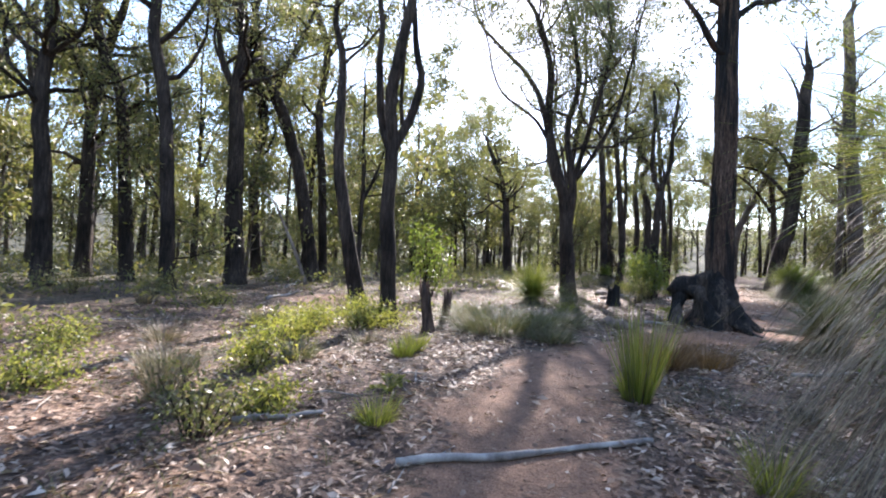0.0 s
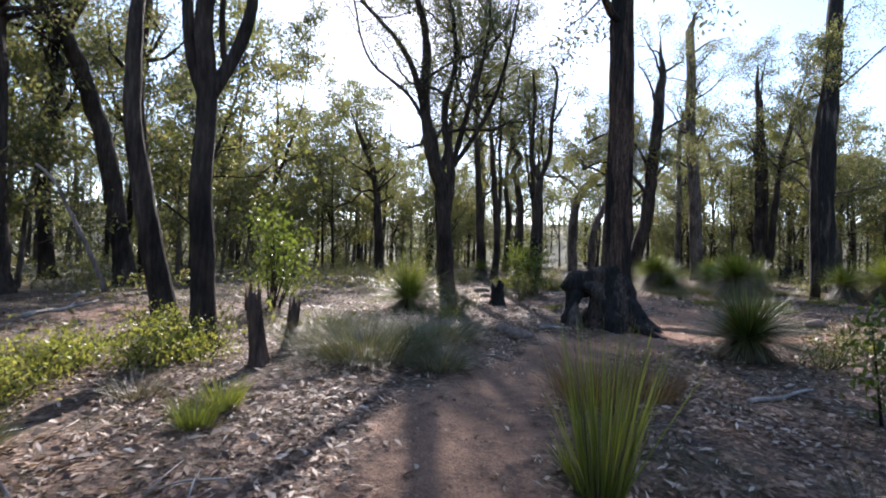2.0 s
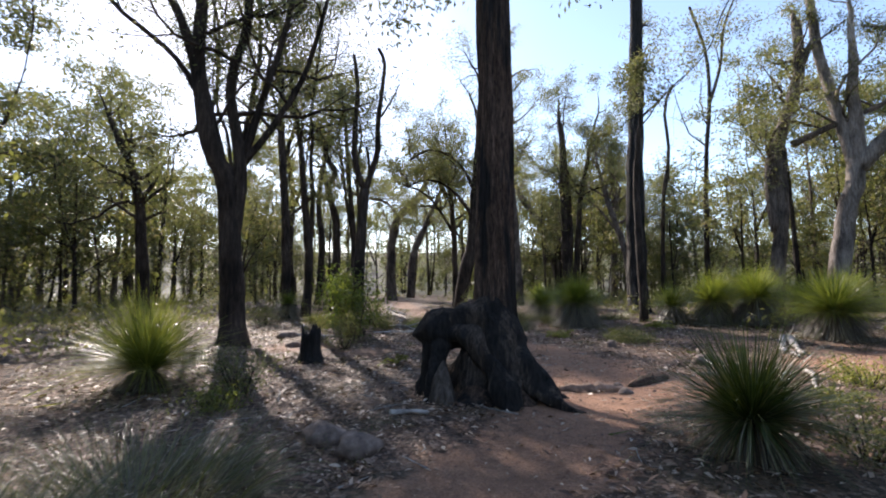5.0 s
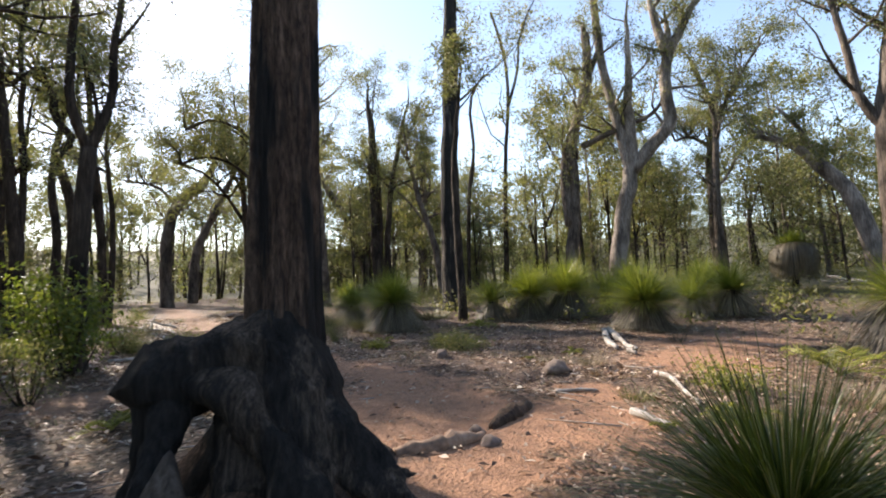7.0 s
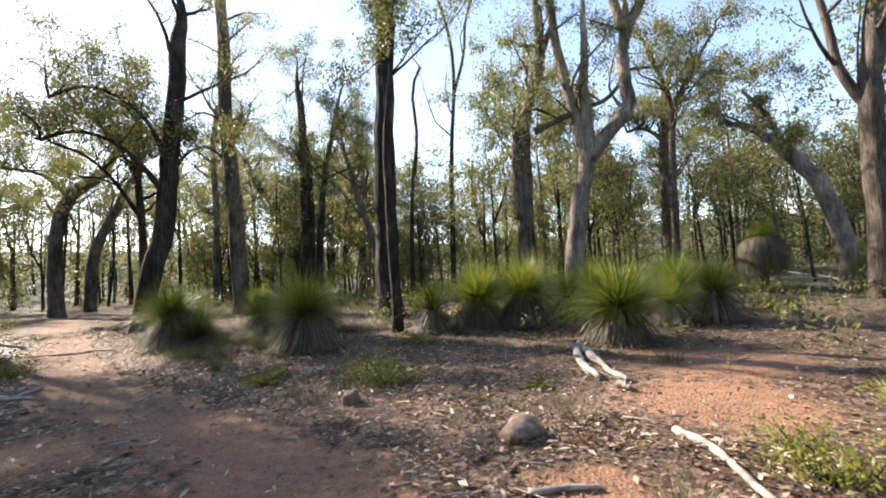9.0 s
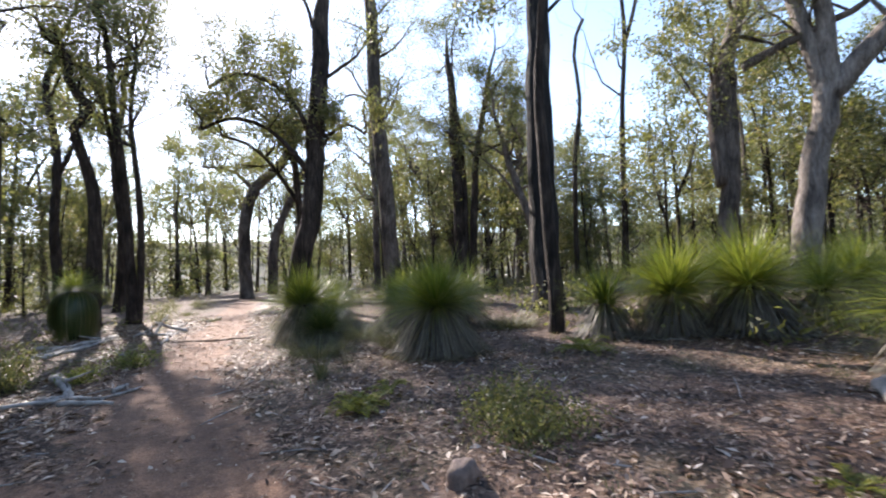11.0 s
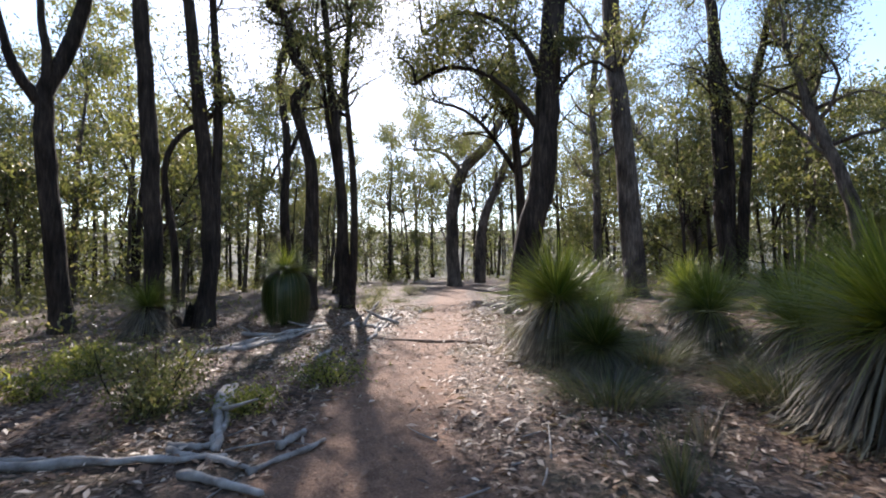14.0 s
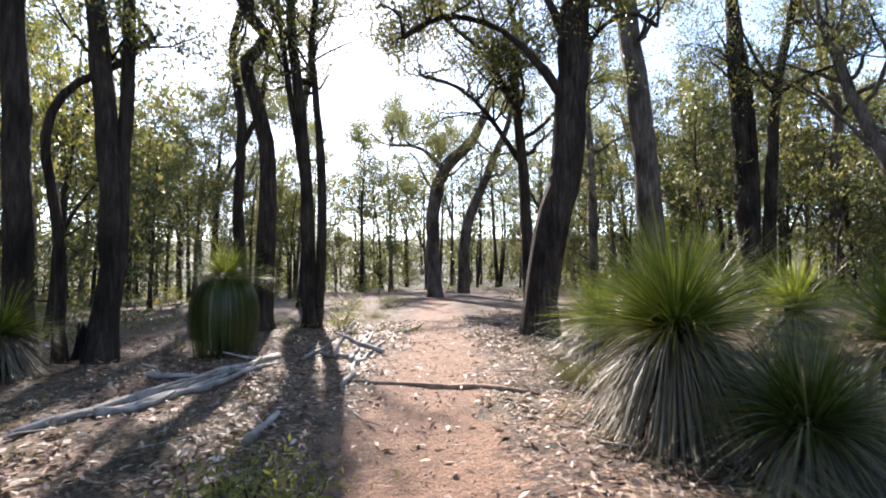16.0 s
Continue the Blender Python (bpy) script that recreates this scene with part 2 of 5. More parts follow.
class Soup:
    """Collects tubes and leaf quads into one mesh."""

    def __init__(self):
        self.v, self.q, self.n = [], [], 0

    def add(self, v, q):
        self.v.append(np.asarray(v, float))
        self.q.append(np.asarray(q, int) + self.n)
        self.n += len(v)

    def tube(self, pts, radii, sides=8, rough=0.0):
        pts, radii = np.asarray(pts, float), np.asarray(radii, float)
        d = np.gradient(pts, axis=0)
        d /= np.linalg.norm(d, axis=1)[:, None] + 1e-9
        ref = np.where(np.abs(d[:, :1]) < 0.9, [[1.0, 0, 0]], [[0, 1.0, 0]])
        u = np.cross(d, ref)
        u /= np.linalg.norm(u, axis=1)[:, None]
        for i in range(1, len(u)):
            u[i] = u[i - 1] - d[i] * np.dot(u[i - 1], d[i])
            u[i] /= np.linalg.norm(u[i]) + 1e-9
        w = np.cross(d, u)
        a = np.linspace(0, 2 * np.pi, sides, endpoint=False)
        rr = radii[:, None] * (1 + rough * rng.normal(size=(len(pts), sides)))
        ring = pts[:, None] + (u[:, None] * np.cos(a)[None, :, None] + w[:, None] * np.sin(a)[None, :, None]) * rr[..., None]
        v = np.concatenate([ring.reshape(-1, 3), pts[:1], pts[-1:] + d[-1:] * radii[-1]])
        q = []
        for i in range(len(pts) - 1):
            for j in range(sides):
                k = (j + 1) % sides
                q.append((i * sides + j, i * sides + k, (i + 1) * sides + k, (i + 1) * sides + j))
        e = (len(pts) - 1) * sides
        tip = len(pts) * sides
        if sides > 3:
            for j in range(0, sides, 2):
                q.append((e + j, e + (j + 1) % sides, e + (j + 2) % sides, tip + 1))
                q.append(((j + 2) % sides, (j + 1) % sides, j, tip))
        self.add(v, q)

    def leaves(self, p, axis, length, width, r=None):
        """Lens-shaped leaves from p along axis."""
        n = len(p)
        side = np.cross(axis, rng.normal(size=(n, 3)))
        side /= np.linalg.norm(side, axis=1)[:, None] + 1e-9
        up = np.cross(side, axis)
        length = np.broadcast_to(np.asarray(length, float), (n,))[:, None]
        width = np.broadcast_to(np.asarray(width, float), (n,))[:, None]
        mid = p + axis * length * 0.45 + up * length * 0.08
        v = np.stack([p, mid + side * width, p + axis * length, mid - side * width], 1).reshape(-1, 3)
        self.add(v, np.arange(4 * n).reshape(n, 4))

    def blades(self, base, out, up, length, width, droop, segs=4):
        """Long narrow strips that start along out+up and bend down."""
        n = len(base)
        d0 = out + up
        d0 /= np.linalg.norm(d0, axis=1)[:, None]
        side = np.cross(d0, [0, 0, 1.0]) + rng.normal(size=(n, 3)) * 0.25
        side /= np.linalg.norm(side, axis=1)[:, None] + 1e-9
        rows = []
        for s in range(segs + 1):
            f = s / segs
            c = base + d0 * (length * f)[:, None]
            c[:, 2] -= droop * length * f * f
            w = (width * (1 - 0.85 * f))[:, None]
            rows += [c - side * w, c + side * w]
        v = np.stack(rows, 1).reshape(-1, 3)
        k = 2 * (segs + 1)
        q = np.concatenate([np.arange(n)[:, None] * k + np.array([2 * s, 2 * s + 1, 2 * s + 3, 2 * s + 2]) for s in range(segs)])
        self.add(v, q)

    def out(self):
        return np.concatenate(self.v), np.concatenate(self.q)


def smooth_path(pts, n):
    pts = np.asarray(pts, float)
    if len(pts) < 3:
        t = np.linspace(0, 1, n)[:, None]
        return pts[0] * (1 - t) + pts[-1] * t
    s = np.concatenate([[0], np.cumsum(np.linalg.norm(np.diff(pts, axis=0), axis=1))])
    out = []
    for u in np.linspace(0, s[-1], n):
        i = min(max(int(np.searchsorted(s, u)) - 1, 0), len(pts) - 2)
        f = (u - s[i]) / (s[i + 1] - s[i] + 1e-9)
        p0, p1, p2, p3 = pts[max(i - 1, 0)], pts[i], pts[i + 1], pts[min(i + 2, len(pts) - 1)]
        out.append(0.5 * (2 * p1 + (p2 - p0) * f + (2 * p0 - 5 * p1 + 4 * p2 - p3) * f * f + (3 * p1 - p0 - 3 * p2 + p3) * f ** 3))
    return np.array(out)


# ---- ground ----
TRAIL = [(-0.3, -8), (0.1, 0), (0.55, 3), (1.2, 5.5), (2.5, 7.6), (4.5, 9.4), (7.0, 10.4), (9.0, 11.3), (10.2, 13.0), (11.0, 16.0), (11.8, 19.0), (13.0, 21.5), (14.6, 24.5), (17.0, 29.0), (20.5, 36.0), (26.0, 46.0)]
TRAIL_LINE = smooth_path(TRAIL, 220)
# bare earth beside the trail: x, y, radius
BARE = [(8.6, 12.4, 1.7), (9.2, 10.2, 1.2), (10.6, 10.3, 0.6), (13.6, 9.2, 1.3), (16.0, 9.0, 1.6), (9.6, 15.6, 1.0), (-3.2, 14.2, 1.6), (6.2, 18.0, 1.0), (7.2, 16.5, 0.8), (2.0, 7.2, 0.8), (0.5, 4.6, 0.7)]


def base_height(x, y):
    return 0.9 * np.tanh((0.013 * y + 0.004 * x) / 0.9)


def rise(x, y):
    """The ground climbs gently to the east, most where it is open."""
    r = 0.055 * np.log1p(np.exp(np.clip(x - 15.0, -30, 60))) * (0.25 + 0.75 / (1 + np.exp(np.clip((y - 19.0) / 3.0, -30, 30))))
    d = np.clip((np.hypot(x - 11.0, y - 16.0) - 60.0) / 100.0, 0, 1)
    return 2.2 * np.tanh(r / 2.2) + 13.0 * d * d * (3 - 2 * d)


def trail_distance(x, y):
    p = np.stack([np.ravel(x), np.ravel(y)], 1)
    if len(p) < 50:
        return np.sqrt(((p[:, None] - TRAIL_LINE[None, :, :2]) ** 2).sum(2).min(1)).reshape(np.shape(x))
    best = np.full(len(p), 1e9)
    for a in TRAIL_LINE:
        best = np.minimum(best, (p[:, 0] - a[0]) ** 2 + (p[:, 1] - a[1]) ** 2)
    return np.sqrt(best).reshape(np.shape(x))


def bare(x, y):
    ragged = 0.16 * np.sin(2.3 * x + 1.1 * y) * np.sin(1.7 * y - 0.6 * x) + 0.1 * np.sin(5.9 * x - 2.0 * y) * np.sin(5.1 * y + 1.3)
    b = np.clip(1.2 - trail_distance(x, y) / 0.92 + ragged, 0, 1)
    for cx, cy, r in BARE:
        b = np.maximum(b, np.clip(1.3 - np.hypot(x - cx, y - cy) / r, 0, 1) * 0.9)
    return b


def ground_z(x, y):
    x, y = np.asarray(x, float), np.asarray(y, float)
    bumps = 0.03 * np.sin(1.9 * x + 0.7 * y) * np.sin(1.3 * y - 0.8 * x) + 0.02 * np.sin(4.1 * x + 1.2) * np.sin(3.7 * y + 0.5) + 0.012 * np.sin(9.3 * x + 3 * y) * np.sin(8.1 * y - 2.2 * x)
    d = trail_distance(x, y)
    far = np.clip((d - 20) / 30, 0, 1)
    return base_height(x, y) + rise(x, y) + bumps * np.clip(d / 1.2, 0.3, 1) - 0.05 * np.exp(-(d / 0.7) ** 2) + 0.25 * far * np.sin(0.09 * x + 1) * np.sin(0.07 * y)


def gz(x, y):
    return float(ground_z(np.array([x]), np.array([y]))[0])


def steps(lo, hi, step, reach):
    core = np.arange(lo, hi + step / 2, step)
    grow, s = [], step
    while sum(grow) < reach:
        s *= 1.16
        grow.append(s)
    g = np.cumsum(grow)
    return np.concatenate([lo - g[::-1], core, core[-1] + g])


def build_ground():
    xs, ys = steps(-7, 24, 0.14, 2500), steps(-1.5, 33, 0.14, 2500)
    X, Y = np.meshgrid(xs, ys, indexing="ij")
    Z = ground_z(X, Y)
    v = np.stack([X, Y, Z], -1).reshape(-1, 3)
    nx, ny = X.shape
    i = (np.arange(nx - 1)[:, None] * ny + np.arange(ny - 1)[None]).ravel()
    q = np.stack([i, i + ny, i + ny + 1, i + 1], 1)
    ob = new("ground", mesh_from("ground", v, q, GROUND, True))
    at = ob.data.attributes.new("bare", "FLOAT", "POINT")
    at.data.foreach_set("value", bare(X, Y).ravel())
    at = ob.data.attributes.new("heath", "FLOAT", "POINT")
    at.data.foreach_set("value", (np.clip((trail_distance(X, Y) - 9.0) / 14.0, 0, 1) * 0.85).ravel())
    at = ob.data.attributes.new("rust", "FLOAT", "POINT")
    rust = np.clip(1.7 - np.hypot((X - 11.0) / 6.0, (Y - 10.5) / 4.0), 0.4, 1.0)
    at.data.foreach_set("value", rust.ravel())
    tagged(ob, "forest floor of leaf litter with a bare reddish earth trail", "ground", kind="structure")


build_ground()


# ---- trees ----
def unit(v):
    return v / (np.linalg.norm(v) + 1e-9)


def foliage(leaf, p, n, spread, size):
    c = p + rng.normal(size=(n, 3)) * spread * np.array([1, 1, 0.7])
    ax = rng.normal(size=(n, 3)) * 0.8 + np.array([0, 0, -0.7])
    ax /= np.linalg.norm(ax, axis=1)[:, None]
    leaf.leaves(c, ax, size * rng.uniform(0.7, 1.4, n), size * 0.2)


def limb(wood, leaf, p, d, length, r, thin, size, sides=5, twigs=5):
    """A crooked limb with twigs, leaves at their ends."""
    pts, rad = [p], [r]
    n = 5 if size > 0.19 else 7
    sides = 3 if size > 0.19 else sides
    for i in range(n):
        d = unit(d + rng.normal(size=3) * 0.26 + np.array([0, 0, 0.07]))
        p = p + d * length / n
        pts.append(p)
        rad.append(r * (1 - (i + 1) / n * 0.82))
    wood.tube(pts, rad, sides, 0.06)
    for k in range(twigs):
        i = rng.integers(n // 2, n + 1)
        q, e = pts[i], unit(d + rng.normal(size=3) * 0.8 + np.array([0, 0, 0.15]))
        tl = length * rng.uniform(0.25, 0.5)
        tw = [q]
        for j in range(3):
            e = unit(e + rng.normal(size=3) * 0.3)
            tw.append(tw[-1] + e * tl / 3)
        wood.tube(tw, np.linspace(rad[i] * 0.6, 0.006, 4), 3)
        if leaf is not None:
            for c in tw[1:]:
                foliage(leaf, c, max(int((36 if size < 0.16 else 27) * thin), 2), 0.12 + length * 0.055, size)


def crown(wood, leaf, stem, radii, z0, count, thin, size, reach=0.33, flat=False):
    """Limbs along the part of a stem above z0."""
    ok = [i for i in range(len(stem)) if stem[i][2] > z0]
    if flat:
        ok = list(range(len(stem) // 3, len(stem)))
    if not ok:
        ok = [len(stem) - 1]
    top = stem[-1][2]
    for k in range(count):
        i = ok[int(rng.integers(0, len(ok)))]
        a = rng.uniform(0, 2 * np.pi)
        d = np.array([math.cos(a), math.sin(a), rng.uniform(0.2, 1.1)])
        length = (1.0 + reach * max(top - z0, 2)) * rng.uniform(0.6, 1.15) * (1.15 - 0.5 * (stem[i][2] - z0) / (top - z0 + 0.1))
        length *= 1.9 if flat else 1.0
        limb(wood, leaf, stem[i], d, length, min(radii[i] * 0.5, 0.09), thin, size)
    if leaf is not None and thin > 0.2 and count > 4:
        limb(wood, leaf, stem[-1], np.array([0, 0, 1.0]), 1.6, max(radii[-1] * 0.8, 0.02), thin, size)


def gum(x, y, az, stems, bark="dark", char=0.0, top=12.0, limbs=14, bare=5.0, thin=1.0, label="", size=0.12, name="gum_tree"):
    """A gum tree whose stems are given as offsets across the compass angle az and heights, with radii from bottom to top."""
    wood, leaf, arms = Soup(), Soup(), []
    c, s = math.cos(radians(az)), math.sin(radians(az))
    for k, (r0, r1, *pts) in enumerate(stems):
        depth = np.cumsum(rng.normal(size=len(pts)) * 0.08) * (k > 0)
        depth = depth - depth[0]
        p3 = [np.array([o * c - dd * s, o * s + dd * c, h]) for (o, h), dd in zip(pts, depth)]
        taper = [r1]
        rising = p3[-1][2] - p3[-2][2] > 0.5 * np.linalg.norm(p3[-1] - p3[-2])
        if top > p3[-1][2] + 0.5 and rising:
            d = unit(p3[-1] - p3[-2])
            while p3[-1][2] < top and len(p3) < 20:
                d = unit(d * 0.7 + np.array([0, 0, 0.4]) + rng.normal(size=3) * 0.16)
                p3.append(p3[-1] + d * 1.1)
            taper = [r1, 0.03]
        n = max(10, int(len(p3) * 3))
        line = smooth_path(p3, n)
        line[2:] += rng.normal(size=line[2:].shape) * r0 * 0.05
        hs = [p[1] for p in pts][-1]
        rad = np.where(line[:, 2] <= hs, r0 + (r1 - r0) * np.clip((line[:, 2] - line[0, 2]) / (hs - line[0, 2] + 1e-6), 0, 1),
                       r1 + (taper[-1] - r1) * np.clip((line[:, 2] - hs) / (line[-1, 2] - hs + 1e-6), 0, 1))
        if k == 0:
            rad = rad * (1 + 0.45 * np.exp(-np.clip(line[:, 2], 0, 9) / 0.2))
        if k and not limbs:
            arms.append(Soup())
        (arms[-1] if arms else wood).tube(line, rad, 12 if k == 0 else 8, 0.035)
        share = limbs if len(stems) == 1 else max(2, int(limbs * (0.55 if k == 0 else 0.9) / max(len(stems) - 1, 1))) if limbs else 0
        if share:
            crown(wood, leaf, line, rad, min(bare, line[-1, 2] * 0.85), share, thin, size, flat=not rising)
    t = thing(name, x, y, float(base_height(x, y)), label, "tree")
    v, q = wood.out()
    idx = None
    mats = [BARK[bark]]
    if char:
        h = v[q].mean(1)
        wob = char * (0.75 + 0.25 * np.sin(5 * np.arctan2(h[:, 1], h[:, 0])) + 0.2 * np.sin(11 * np.arctan2(h[:, 1], h[:, 0])))
        idx = (h[:, 2] < wob).astype(int)
        mats.append(BARK["char"])
    part("trunk", v, q, mats, t, smooth=True, index=idx)
    for a in arms:
        part("limb", *a.out(), BARK[bark], t, smooth=True)
    if leaf.n:
        part("crown", *leaf.out(), LEAF, t)
    return t


# ---- the trees near the trail ----
gum(-1.15, 10.30, 10, [(0.18, 0.14, (0.06, -0.15), (0.0, 1.14), (-0.08, 2.33), (-0.04, 3.64)),
     (0.10, 0.06, (-0.04, 3.58), (-0.25, 4.15), (-0.33, 4.78), (-0.38, 5.51), (-0.36, 6.35)),
     (0.11, 0.06, (-0.04, 3.58), (0.23, 4.14), (0.47, 4.85), (0.52, 5.34), (0.41, 5.8), (0.33, 6.55)),
     (0.05, 0.03, (0.2, 4.06), (0.13, 4.59), (0.12, 5.25), (0.14, 6.21))], bark="dark", top=11, limbs=6, bare=6.5, label="dark forked gum tree beside the trail")
gum(-2.10, 12.10, 13, [(0.21, 0.12, (0.09, -0.15), (-0.28, 1.69), (-0.51, 2.97), (-0.62, 4.04), (-0.61, 5.13))], bark="dark", top=9, limbs=6, bare=5.5, label="slender dark leaning gum sapling on leaf litter")
gum(-5.64, 21.05, 17, [(0.32, 0.24, (0.05, -0.15), (-0.69, 4.42), (-1.44, 6.88), (-2.1, 8.3)),
     (0.17, 0.09, (-2.01, 8.13), (-2.45, 8.99), (-3.01, 9.59), (-3.5, 10.57)),
     (0.15, 0.09, (-1.93, 8.05), (-1.49, 9.16), (-1.04, 10.2), (-0.49, 11.61))], bark="dark", top=14, limbs=16, bare=7, label="dark leaning gum tree forking high up")
gum(-7.71, 18.07, 26, [(0.35, 0.25, (0.01, -0.15), (-0.18, 3.62), (-0.2, 6.09), (-0.31, 7.38)),
     (0.17, 0.08, (-0.27, 7.22), (-0.75, 8.05), (-0.98, 9.25)),
     (0.17, 0.08, (-0.27, 7.22), (-0.0, 8.32), (0.13, 9.72))], bark="dark", top=14, limbs=16, bare=6.5, label="tall dark-barked gum tree in the shaded woods")
gum(-8.40, 14.78, 30, [(0.22, 0.16, (0.05, -0.15), (-0.15, 3.69), (-0.34, 6.08), (-0.69, 7.72), (-0.62, 9.29))], bark="dark", top=15, limbs=16, bare=6, label="straight dark gum tree with a leafy top")
gum(-11.49, 17.58, 33, [(0.24, 0.16, (0.05, -0.15), (-0.21, 4.03), (-0.49, 6.86), (-0.9, 7.78), (-1.29, 9.08))], bark="dark", top=13, limbs=16, bare=5, label="slender dark gum tree with crooked top")
gum(-12.09, 14.66, 40, [(0.27, 0.18, (0.0, -0.15), (-0.13, 3.51), (-0.29, 5.71), (-0.14, 7.65))], bark="dark", top=13, limbs=18, bare=4, label="dark gum tree among dense foliage")
gum(-13.65, 18.51, 36, [(0.28, 0.17, (-0.05, -0.15), (-0.09, 4.99), (0.03, 6.98), (0.44, 9.54))], bark="dark", top=13, limbs=18, bare=4, label="slim dark gum tree in dense shade")
gum(-5.77, 23.30, 14, [(0.22, 0.16, (0.05, -0.15), (-0.21, 4.73), (-0.48, 7.99), (-0.25, 11.05), (-0.87, 12.88))], bark="dark", top=14, limbs=18, bare=6, label="thin gum tree with open crown")
gum(-9.40, 24.24, 21, [(0.27, 0.17, (0.12, -0.15), (-0.22, 4.71), (0.14, 8.19), (-0.8, 11.17))], bark="dark", top=14, limbs=20, bare=5, label="thin gum tree with dense crown")
gum(4.94, 19.50, -15, [(0.32, 0.25, (0.16, -0.15), (0.03, 2.05), (-0.13, 3.93)),
     (0.21, 0.08, (-0.13, 3.83), (-0.59, 5.62), (-1.15, 7.68), (-1.75, 8.98), (-2.61, 9.88)),
     (0.19, 0.08, (0.05, 2.61), (0.19, 4.51), (-0.13, 6.6), (0.24, 8.35), (0.12, 9.9)),
     (0.11, 0.05, (-0.27, 4.68), (-0.83, 6.17), (-1.52, 7.28), (-2.75, 8.25)),
     (0.12, 0.06, (0.07, 3.94), (0.59, 6.06), (1.11, 8.02), (1.45, 10.0)),
     (0.10, 0.05, (0.19, 4.51), (0.98, 5.7), (1.71, 7.19), (2.24, 9.27))], bark="dark", top=13, limbs=44, bare=5.0, thin=1.0, label="multi-stemmed gum tree with sparse fine twigs")
gum(8.42, 19.30, -27, [(0.17, 0.14, (-0.02, -0.43), (0.04, 2.77), (0.15, 4.28)),
     (0.10, 0.05, (0.15, 4.22), (-0.15, 5.09), (-0.15, 6.21), (-0.09, 7.23), (-0.22, 8.36)),
     (0.10, 0.05, (0.15, 4.22), (0.5, 5.39), (0.52, 6.41), (0.66, 7.63), (0.69, 8.24), (0.52, 8.62)),
     (0.04, 0.02, (0.6, 6.51), (0.91, 7.02), (1.14, 7.52)),
     (0.05, 0.03, (0.24, 4.42), (0.27, 4.99), (0.18, 5.56))], bark="dark", top=0, limbs=0, bare=9, label="bare dead tree with two charred prongs")
gum(18.20, 27.00, -33, [(0.38, 0.30, (0.16, -0.15), (0.36, 1.61), (0.85, 3.55), (1.04, 5.52), (1.17, 7.21), (1.31, 8.6), (1.44, 10.95)),
     (0.14, 0.06, (0.97, 5.07), (0.28, 6.03), (-0.62, 6.88), (-1.71, 7.12), (-2.67, 6.71)),
     (0.12, 0.06, (1.06, 6.29), (0.46, 7.73), (-0.43, 8.61), (-1.52, 8.87), (-2.49, 8.31)),
     (0.11, 0.05, (1.09, 5.67), (1.63, 6.71), (2.37, 7.11), (2.93, 6.76))], bark="dark", top=14, limbs=32, bare=6.5, thin=0.7, label="dark gum tree leaning over the trail with leafy limbs")
gum(25.20, 29.20, -42, [(0.43, 0.28, (-0.07, -0.15), (-0.23, 3.52), (-0.46, 7.31), (-0.71, 10.68), (-0.71, 13.83), (-0.88, 17.08))], bark="grey", top=16, limbs=12, bare=9, label="slender grey-barked gum tree")
gum(21.90, 18.80, -60, [(0.46, 0.24, (0.14, -0.15), (0.08, 3.1), (0.12, 6.29), (0.31, 10.04), (0.4, 13.9), (0.46, 17.6)),
     (0.06, 0.02, (0.5, 9.15), (1.36, 9.87), (1.88, 10.36), (2.65, 10.96))], bark="scarred", top=16, limbs=8, bare=10, label="straight gum tree, black charred base, grey above")
gum(18.70, 16.40, -67, [(0.16, 0.11, (-0.13, -0.15), (-0.14, 1.48), (-0.21, 3.08), (-0.23, 4.4), (-0.22, 5.74))], bark="dark", top=9, limbs=6, bare=6, label="slim charred sapling beside a black trunk")
gum(29.60, 13.00, -80, [(0.46, 0.36, (-0.58, -0.15), (-0.1, 4.02), (0.55, 6.84)),
     (0.27, 0.18, (0.48, 6.56), (-0.04, 9.57), (-0.55, 12.36), (-0.77, 15.48), (-0.83, 18.0)),
     (0.36, 0.23, (0.54, 6.7), (1.46, 7.88), (2.46, 9.03), (2.32, 10.92), (2.6, 12.9)),
     (0.27, 0.12, (2.52, 12.48), (2.11, 14.19), (1.91, 16.03)),
     (0.27, 0.12, (2.57, 12.47), (3.38, 13.9), (4.23, 15.43))], bark="pale", top=15, limbs=14, bare=8.5, label="pale-barked gum tree with a wide fork")
gum(28.50, 16.20, -73, [(0.34, 0.22, (0.51, -0.15), (1.1, 5.57), (1.09, 8.55), (2.04, 11.45), (2.05, 14.19)),
     (0.33, 0.15, (0.85, 4.12), (0.67, 7.09), (1.36, 9.42), (1.9, 11.47), (2.7, 13.18)),
     (0.18, 0.09, (1.58, 8.2), (3.01, 8.79), (4.39, 9.23), (5.22, 9.71))], bark="grey", top=13, limbs=22, bare=5.5, label="twin-stemmed gum tree with leafy crown")
gum(28.72, 3.60, -104, [(0.38, 0.27, (0.11, -0.15), (-0.21, 3.13), (-0.81, 4.96), (-1.74, 6.33)),
     (0.20, 0.09, (-1.7, 6.25), (-2.68, 7.15), (-3.65, 7.62)),
     (0.13, 0.07, (-1.52, 6.04), (-2.02, 7.5), (-2.74, 8.68))], bark="pale", top=0, limbs=8, bare=6, label="pale leaning gum tree with broken limbs")
gum(24.70, 4.04, -105, [(0.37, 0.26, (0.03, -0.15), (0.16, 3.71), (0.18, 6.14), (0.44, 8.35), (0.7, 10.18)),
     (0.17, 0.09, (0.2, 5.95), (-0.4, 7.26), (-0.64, 9.12), (-0.91, 10.85))], bark="grey", top=15, limbs=14, bare=7, label="stout grey gum tree with side limb")
